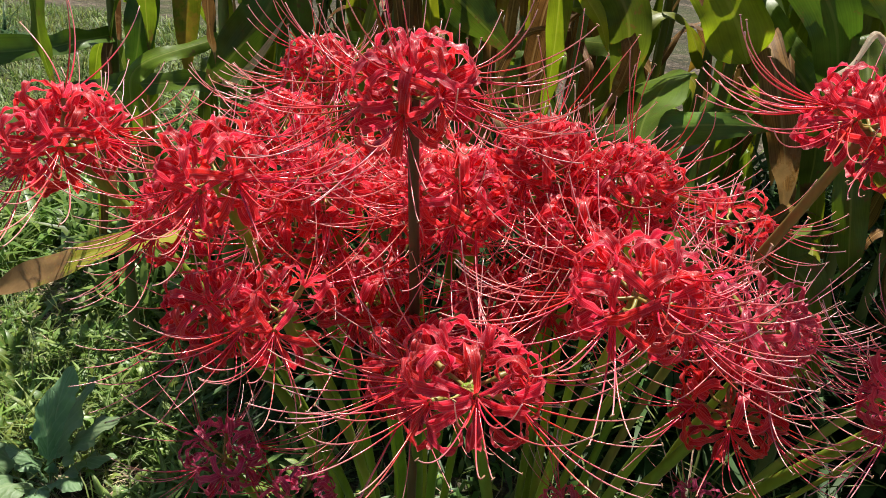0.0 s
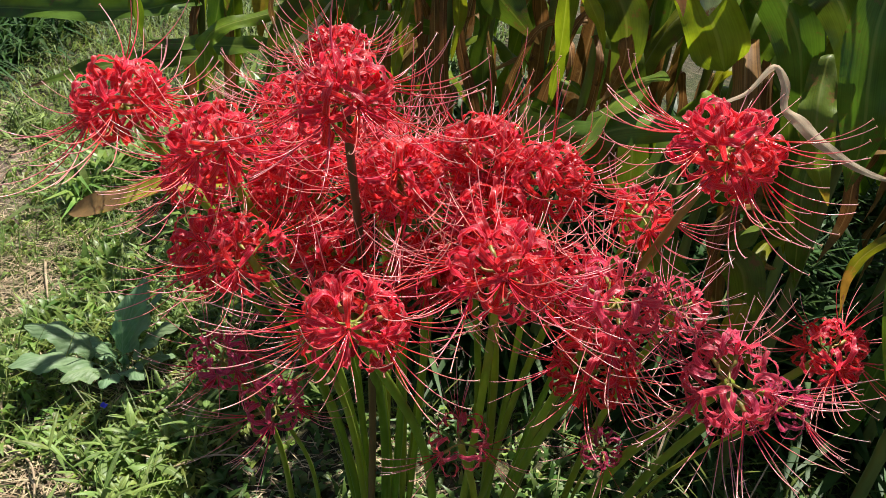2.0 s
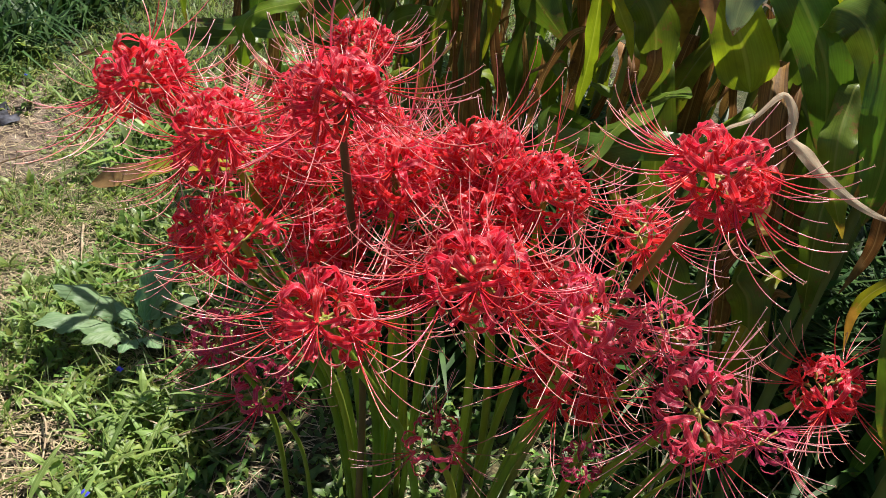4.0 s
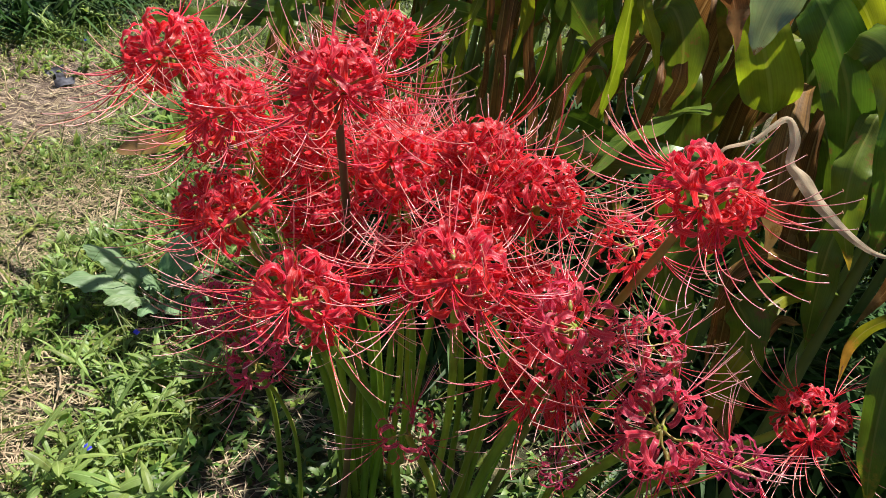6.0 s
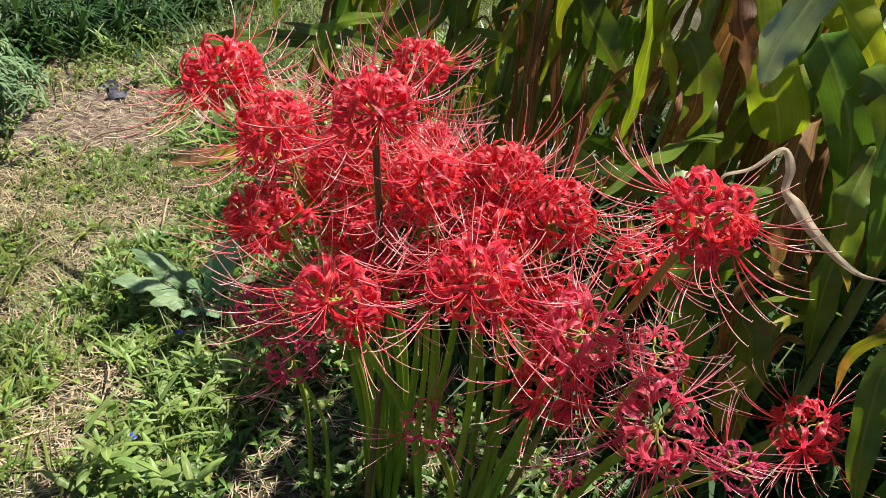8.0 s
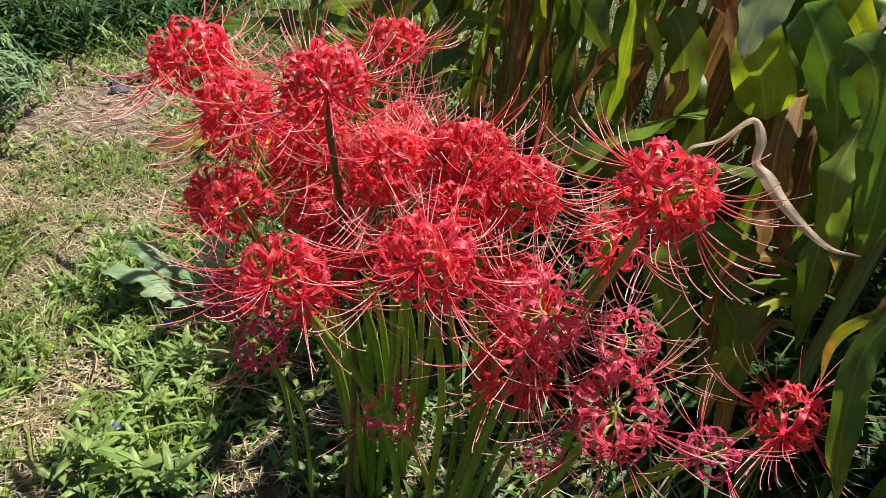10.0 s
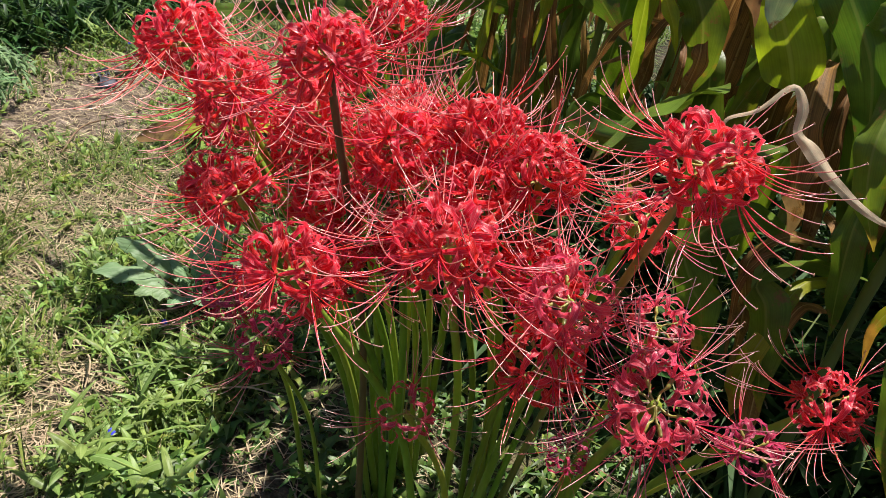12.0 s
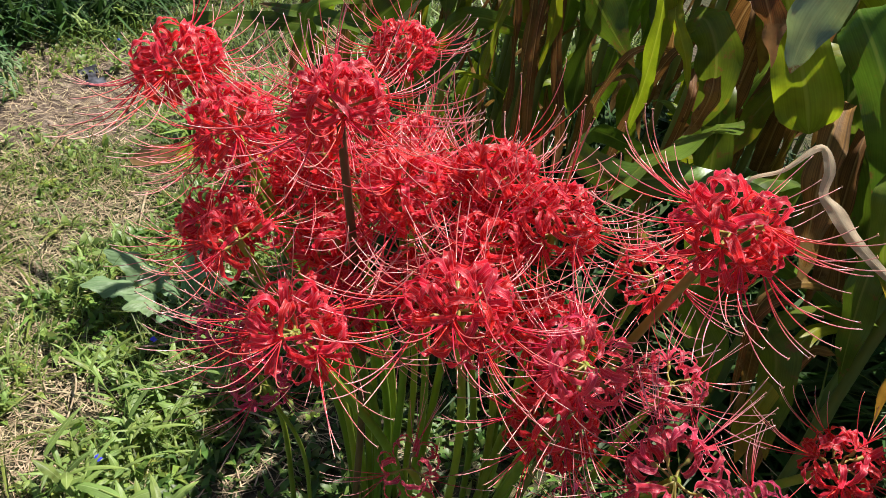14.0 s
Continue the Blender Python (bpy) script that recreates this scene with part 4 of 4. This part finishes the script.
def grass_stuff(name, spots, length, width, material, label, category, flat=0.0, leafy=False):
    verts, faces = [], []
    for x, y, rnd in spots:
        z = ground_z(x, y) - 0.004
        az, ln, w = rnd.uniform(0, 6.283), length * rnd.uniform(0.5, 1.3) * (1.0 if flat else 0.55 + 0.7 * clump(x, y)), width * rnd.uniform(0.7, 1.3)
        c, s = math.cos(az), math.sin(az)
        el = rnd.uniform(0.15, 1.35) * (1 - flat)
        el2 = el - rnd.uniform(0.4, 1.6) * (1 - flat)
        if flat:
            z += rnd.uniform(0.004, 0.014)
        p1 = (x + c * ln * 0.5 * math.cos(el), y + s * ln * 0.5 * math.cos(el), z + ln * 0.5 * math.sin(el))
        p2 = (p1[0] + c * ln * 0.5 * math.cos(el2), p1[1] + s * ln * 0.5 * math.cos(el2), max(0.003, p1[2] + ln * 0.5 * math.sin(el2)))
        o = len(verts)
        if leafy:
            q = ((x + p1[0]) / 2, (y + p1[1]) / 2, (z + p1[2]) / 2)
            verts += [(x, y, z), (q[0] - s * w, q[1] + c * w, q[2] + 0.2 * w), (q[0] + s * w, q[1] - c * w, q[2] + 0.2 * w), p1,
                      (p1[0] - s * w * 0.8, p1[1] + c * w * 0.8, p1[2] + 0.2 * w), (p1[0] + s * w * 0.8, p1[1] - c * w * 0.8, p1[2] + 0.2 * w), p2, q]
            faces += [(o, o + 7, o + 1), (o, o + 2, o + 7), (o + 7, o + 3, o + 4, o + 1), (o + 2, o + 5, o + 3, o + 7), (o + 3, o + 6, o + 4), (o + 5, o + 6, o + 3)]
        else:
            verts += [(x - s * w, y + c * w, z), (x + s * w, y - c * w, z), (p1[0] - s * w * 0.8, p1[1] + c * w * 0.8, p1[2]), (p1[0] + s * w * 0.8, p1[1] - c * w * 0.8, p1[2]), p2]
            faces += [(o, o + 1, o + 3, o + 2), (o + 2, o + 3, o + 4)]
    return tagged(new(name, mesh_of(name, verts, faces, material)), label, category, kind="stuff")


def ragged(x, y):
    """1 where the weeds stand thick round the lilies, fading unevenly into the meadow."""
    d = min(x + 2.3, y + 0.2, 1.1 - x) / 0.45 - 0.3 + 0.8 * noise.noise((x * 3.0, y * 3.0, 8.1))
    return min(1.0, max(0.0, d))


near = (-2.3, 0.7, -0.2, 2.2)
lush = lambda x, y: 0.7 if x > -0.85 and 0.92 < y < 1.8 else 1.0
shade = lambda x, y: 0.15 if x > 0.3 else (0.16 if x > -0.25 and y > 0.5 else 1.0)
grass_stuff("grass", scatter(15500, near, 1, lambda x, y: ragged(x, y) * (1 - bare(x, y)) * shade(x, y) * lush(x, y) * (0.10 + 0.9 * clump(x, y))), 0.06, 0.0012, GRASS, "short green and yellowish grass among weeds", "grass")
grass_stuff("far_grass", scatter(30000, (-3.2, -0.4, 1.75, 5.0), 2, lambda x, y: 0.0 if (x < -1.2 and y < 2.0) or x > -0.42 else 0.9), 0.10, 0.003, GRASS, "taller green grass behind the path", "grass")
grass_stuff("meadow", scatter(34000, (-4.8, 3.4, -2.8, 4.5), 21, lambda x, y: (1 - ragged(x, y)) * fade(x, y) if -2.3 < x < 0.9 and -0.2 < y < 2.2 else 0.0 if (y > 1.9 and -3.0 < x < 3.6 and y < 3.6) else fade(x, y)), 0.075, 0.0028, GRASS, "thin grass spreading over the soil round about", "grass")
grass_stuff("straw_litter", scatter(20500, (-2.3, 0.8, -0.2, 2.3), 3, lambda x, y: 0.32 if (x + 1.55) ** 2 + (y - 1.7) ** 2 < 0.12 else ragged(x, y) * lush(x, y) * min(1.0, 0.35 + shade(x, y)) * max(0.9 * bare(x, y), 1.0 - 0.9 * clump(x, y))), 0.055, 0.0012, STRAW, "dry straw and dead grass lying on the soil", "straw", flat=0.9)
grass_stuff("low_weeds", scatter(17800, near, 4, lambda x, y: ragged(x, y) * (1 - bare(x, y)) * shade(x, y) * (0.03 + clump(x, y) ** 2)), 0.036, 0.0068, WEED, "low bright green broad-leaved weeds", "weeds", leafy=True)
grass_stuff("grass_wisps", scatter(2600, (-1.3, -0.32, 0.3, 1.8), 11, lambda x, y: 0.3 + 0.7 * clump(x, y)), 0.13, 0.0011, GRASS, "thin wispy grass blades standing among the weeds", "grass")
grass_stuff("leafy_weeds", scatter(2300, (-0.90, -0.15, 0.90, 1.85), 9, lambda x, y: (0.0 if (x > -0.3 and y < 1.2) or (x + 0.59) ** 2 + (y - 1.12) ** 2 < 0.03 else 1 - 0.8 * bare(x, y))), 0.055, 0.0085, LEAFY, "deep green leafy weeds beside the lilies", "weeds", leafy=True)
grass_stuff("tall_weeds", scatter(7000, (-1.15, -0.2, 1.72, 3.4), 10, lambda x, y: max(0.02, noise.noise((x * 3.1, y * 3.1, 9.0)) + 0.22)), 0.17, 0.010, LEAFY, "clumps of taller leafy weeds behind the corn", "weeds", leafy=True)
# These three layers use the darkened greens to imitate shade on weeds.
grass_stuff("shaded_undergrowth", scatter(12000, (-0.30, 1.6, 0.60, 2.4), 6, lambda x, y: 0.10 + 0.90 * clump(1.3 * x, 1.3 * y) ** 2), 0.052, 0.0070, UNDER_SHADE_TONE, "undergrowth beneath the lilies and corn, shade painted into its green", "weeds", leafy=True)
grass_stuff("corn_undergrowth", scatter(22000, (-0.25, 1.5, 1.55, 3.0), 16, lambda x, y: max(0.05, noise.noise((x * 4, y * 4, 2.0)) + 0.4)), 0.27, 0.014, WEED_SHADE_TONE, "leafy weeds between the corn stalks, darkened to stand for shade", "weeds", leafy=True)
grass_stuff("dark_bank", scatter(19000, (-5.2, -1.8, 1.2, 4.4), 8, lambda x, y: 1.0 if x < -1.86 - 0.25 * abs(y - 2.0) and math.hypot(x + 3.1, 1.2 * (y - 2.6)) + 0.5 * noise.noise((2 * x, 2 * y, 3)) < 1.75 else 0.0), 0.24, 0.0080, WEED_SHADE_TONE, "tangled weeds behind the path, shade painted into their green", "weeds", leafy=True)


# ---- weeds that stand out ----
def lance(length, width, az, el, at, seed, bend=0.7, fold=0.3, cross=5, count=9):
    c, s = math.cos(az), math.sin(az)
    p, pts = Vector(at), []
    for i in range(count):
        t = i / (count - 1)
        e = el - bend * t
        pts.append(p.copy())
        p = p + (length / (count - 1)) * Vector((c * math.cos(e), s * math.cos(e), math.sin(e)))
    return ribbon(pts, lambda t: max(0.0006, width * math.sin(math.pi * min(1, 0.10 + 0.9 * t) ** 0.75) ** 0.8), (-s, c, 0), fold, 0.12, 2.0, 0.0, cross, seed=seed, thick=0.0)


def dayflower_leaves(seed):
    """Leaf and stem meshes of one sprawling dayflower shoot."""
    rnd = random.Random(seed)
    az = rnd.uniform(0, 6.283)
    stem = spline([(0, 0, -0.01), (0.02 * math.cos(az), 0.02 * math.sin(az), 0.03), (0.06 * math.cos(az), 0.06 * math.sin(az), rnd.uniform(0.05, 0.09))], 10)
    out = []
    for k in range(rnd.randint(6, 9)):
        at = stem[min(9, 2 + k)]
        v, f, u = lance(rnd.uniform(0.035, 0.062) * (1.3 if seed % 2 else 1.0), rnd.uniform(0.009, 0.017) * (0.5 if seed % 2 else 1.0), az + 2.4 * k + rnd.uniform(-0.5, 0.5), rnd.uniform(0.2, 0.9), at, seed * 17 + k)
        out.append(mesh_of("leaf", v, f, WEED_LEAF, u))
    v, f, u = tube(stem, 0.0014, 5)
    return mesh_of("stem", v, f, WEED_LEAF, u), out


WEED_LEAF = leaf_material("dayflower_leaf", (0.26, 0.375, 0.095), (0.38, 0.48, 0.19), (0.30, 0.26, 0.08), 1.2, None, 0.38, 0.40, 8)
SHOOTS = [dayflower_leaves(400 + i) for i in range(7)]


def dayflower(x, y, which, turn, size):
    top = thing("dayflower_plant", "bright green dayflower shoot with lance-shaped leaves", "weed", (x, y, ground_z(x, y)), "dayflowers in the grass")
    top.rotation_euler = (0, 0, turn)
    top.scale = (size,) * 3
    stem, leaves = SHOOTS[which]
    part("stem", stem, top)
    for me in leaves:
        part("leaf", me, top)
    return top


def petals_mesh():
    pieces = [lance(0.011, 0.011, a, 0.9, (0, 0, 0), 3, 1.0, 0.2, 5, 6) for a in (0.6, 2.2)]
    v, f, u = join(pieces)
    return mesh_of("petals", v, f, BLUE_PETAL, u)


for k, (x, y, r) in enumerate(scatter(48, (-0.62, 0.02, 0.50, 1.12), 12, lambda x, y: 0.0 if x > -0.28 or (x + 0.59) ** 2 + (y - 1.12) ** 2 < 0.02 else max(0.02, clump(x, y) - bare(x, y)))):
    dayflower(x, y, k % 7, r.uniform(0, 6.28), r.uniform(0.5, 1.15))
for k, (x, y, r) in enumerate(scatter(45, (-1.7, -0.4, 0.45, 2.1), 13, lambda x, y: max(0.02, clump(x, y) - bare(x, y)))):
    dayflower(x, y, k % 7, r.uniform(0, 6.28), r.uniform(0.55, 0.95))
for k, (x, y, r) in enumerate(scatter(16, (-1.95, -1.45, 1.85, 2.25), 14, lambda x, y: 1.0)):
    dayflower(x, y, k % 7, r.uniform(0, 6.28), r.uniform(0.9, 1.4))
for k, (x, y, r) in enumerate(scatter(80, (-0.85, -0.10, 1.00, 1.75), 15, lambda x, y: 0.0 if (x > -0.3 and y < 1.2) or (x + 0.59) ** 2 + (y - 1.12) ** 2 < 0.025 else max(0.05, clump(x, y) - bare(x, y)))):
    dayflower(x, y, k % 7, r.uniform(0, 6.28), r.uniform(0.5, 1.0))
blue_mesh = petals_mesh()
for x, y, z in ((-0.335, 0.745, 0.06), (-0.62, 1.22, 0.05), (-0.50, 1.02, 0.05), (-1.76, 2.04, 0.03)):
    bloom = tagged(new("dayflower_bloom", blue_mesh), "small bright blue dayflower blossom above the leaves", "flower", "dayflower blossoms")
    bloom.location = (x, y, z)


def mustard(x, y):
    """A rosette of stalked leaves with a toothed outline and two small lobes on the stalk."""
    top = thing("mustard_plant", "young mustard with broad toothed blue-green leaves", "plant", (x, y, 0))
    specs = ((196, 0.190, 0.056, 0.62), (226, 0.195, 0.060, 0.50), (250, 0.130, 0.044, 0.55), (72, 0.185, 0.050, 1.20), (40, 0.185, 0.048, 1.12), (15, 0.165, 0.046, 0.98),
             (100, 0.150, 0.044, 1.28), (282, 0.095, 0.032, 0.55), (325, 0.110, 0.038, 0.65), (175, 0.095, 0.034, 0.80), (5, 0.125, 0.042, 0.70))
    for k, (az, ln, w, el) in enumerate(specs):
        a, p, pts, n, ln, w = radians(az), Vector((0, 0, 0.0)), [], 46, 1.22 * ln, 1.22 * w
        for i in range(n):
            t = i / (n - 1)
            e = el + 0.25 - (1.15 if el < 1 else 0.65) * t * t
            pts.append(p.copy())
            p = p + (ln / (n - 1)) * Vector((math.cos(a) * math.cos(e), math.sin(a) * math.cos(e), math.sin(e)))

        def width(t, w=w, k=k):
            if t < 0.32:
                return 0.005 + 0.35 * w * max(0.0, math.sin((t - 0.14) * 35)) * (t > 0.14)
            s = (t - 0.32) / 0.68
            return 0.005 + w * math.sin(math.pi * min(1.0, 0.10 + 0.90 * s) ** 0.9) ** 0.65 * (1 + 0.07 * math.sin(s * 46 + k))

        v, f, u = ribbon(pts, width, (-math.sin(a), math.cos(a), 0), 0.34, 0.22, 3.5, 0.25 * math.sin(3 * k), 9, seed=700 + k)
        part("leaf", mesh_of("leaf", v, f, MUSTARD, u), top)


mustard(-0.56, 1.165)


def grass_tuft(x, y, seed, count, reach, rise=(0.5, 1.45), broad=1.0, label="tuft of long thin arching grass blades"):
    rnd = random.Random(seed)
    top = thing("grass_tuft", label, "grass tuft", (x, y, ground_z(x, y)), "long grass tufts")
    for k in range(count):
        az = rnd.uniform(0, 6.283)
        v, f, u = lance(reach * rnd.uniform(0.6, 1.2), broad * rnd.uniform(0.0025, 0.0055), az, rnd.uniform(*rise), (rnd.uniform(-.02, .02), rnd.uniform(-.02, .02), 0), seed + k, rnd.uniform(0.6, 1.9) * min(1.0, rise[0] * 2), 0.3, 3, 10)
        part("blade", mesh_of("blade", v, f, STRAW if rnd.random() < 0.15 else GRASS, u), top)


for k, (x, y) in enumerate(((-0.615, 0.835), (-0.70, 0.74), (-0.80, 0.98), (-0.52, 0.70), (-1.02, 1.22))):
    grass_tuft(x, y, 2100 + 17 * k, 12, 0.17, (0.12, 0.5), 1.2, "sprawling crabgrass with blades spread flat over the litter")
for k, (x, y) in enumerate(((-0.29, 0.64), (-0.24, 0.70), (-0.20, 0.75), (-0.34, 0.61), (-0.31, 0.72), (-0.52, 0.585))):
    dayflower(x, y, (2 * k) % 7, 1.7 * k, 1.25 + 0.1 * (k % 3))
for k, (x, y) in enumerate(((-0.97, 0.97), (-0.90, 0.88), (-1.08, 1.08), (-0.72, 0.80), (-0.55, 0.62), (-0.80, 0.66), (-1.25, 1.22), (-0.30, 0.98), (-1.20, 1.85), (-0.95, 1.55))):
    grass_tuft(x, y, 900 + 31 * k, 22, 0.17 if k < 3 else 0.11)


for k, (x, y, r) in enumerate(((0.33, 1.60, 0.60), (0.43, 1.66, 0.55), (0.05, 1.62, 0.50), (-0.18, 1.58, 0.45), (0.60, 1.55, 0.55), (0.72, 1.45, 0.50), (0.38, 1.80, 0.70), (0.15, 1.75, 0.60), (0.55, 1.28, 0.35), (0.68, 1.18, 0.35))):
    grass_tuft(x, y, 1500 + 31 * k, 14, r)


def mugwort(x, y, seed, height):
    rnd = random.Random(seed)
    top = thing("mugwort_bush", "grey-green mugwort bush with drooping feathery leaves", "bush", (x, y, 0), "mugwort beside the path")
    for k in range(13):
        az, lean = rnd.uniform(0, 6.283), rnd.uniform(0.06, 0.30)
        tipv = Vector((lean * math.cos(az), lean * math.sin(az), height * rnd.uniform(0.55, 1.05) - 0.5 * lean))
        stem = spline([(0.02 * math.cos(az), 0.02 * math.sin(az), -0.01), tipv * 0.55 + Vector((0, 0, 0.10)), tipv], 16)
        part("stem", mesh_of("stem", *ribbon_swap(tube(stem, 0.002, 5), MUGWORT)), top)
        pieces = []
        for i in range(4, 16):
            for q in range(6):
                pieces.append(lance(rnd.uniform(0.025, 0.055), rnd.uniform(0.005, 0.011), az + rnd.uniform(-2.4, 2.4), rnd.uniform(-0.7, 0.5), stem[i] + Vector((rnd.uniform(-.012, .012), rnd.uniform(-.012, .012), rnd.uniform(-.012, .012))), seed + q, 1.2, 0.3, 3, 6))
        part("leaves", mesh_of("leaves", *ribbon_swap(join(pieces), MUGWORT)), top)


mugwort(-1.47, 1.24, 31, 0.38)
mugwort(-1.53, 1.08, 32, 0.36)
mugwort(-1.64, 1.30, 33, 0.40)


def twig(points, radius, label, material=None):
    v, f, u = tube(spline(points, 14), [radius * (1 - 0.5 * i / 13) for i in range(14)], 6)
    return tagged(new("twig", mesh_of("twig", v, f, material or STRAW, u)), label, "twig", "twigs on the ground")


twig([(-0.98, 1.45, 0.012), (-0.93, 1.39, 0.016), (-0.86, 1.31, 0.012)], 0.004, "pale dry stalk lying in the weeds")
twig([(-1.28, 1.38, 0.010), (-1.36, 1.52, 0.020), (-1.33, 1.66, 0.028), (-1.40, 1.84, 0.02)], 0.0032, "thin brown twig lying on the bare soil", TWIG)
twig([(-0.62, 0.90, 0.010), (-0.53, 0.86, 0.022), (-0.42, 0.72, 0.014)], 0.003, "pale dry stalk lying in the weeds")
twig([(-0.33, 0.95, 0.015), (-0.26, 1.00, 0.035), (-0.18, 1.02, 0.045)], 0.0025, "pale dry stalk lying in the weeds")
twig([(-0.74, 1.05, 0.010), (-0.70, 0.98, 0.020), (-0.64, 0.92, 0.014), (-0.63, 0.87, 0.01)], 0.0028, "pale dry stalk lying in the weeds")
twig([(-1.75, 1.68, 0.012), (-1.66, 1.64, 0.05), (-1.60, 1.60, 0.02)], 0.003, "dry straw stalk lying on the bare soil")
sheet_v, sheet_f, sheet_u = ribbon([Vector((-1.66 + 0.009 * i, 1.82 - 0.004 * i, 0.02 + 0.004 * math.sin(i * 1.3))) for i in range(14)], lambda t: 0.045 + 0.02 * math.sin(9 * t), (0, 1, 0), 0.1, 0.3, 3, 0, 7, seed=3)
tagged(new("plastic_scrap", mesh_of("plastic_scrap", sheet_v, sheet_f, PLASTIC, sheet_u)), "crumpled grey plastic scrap lying on the path", "litter")
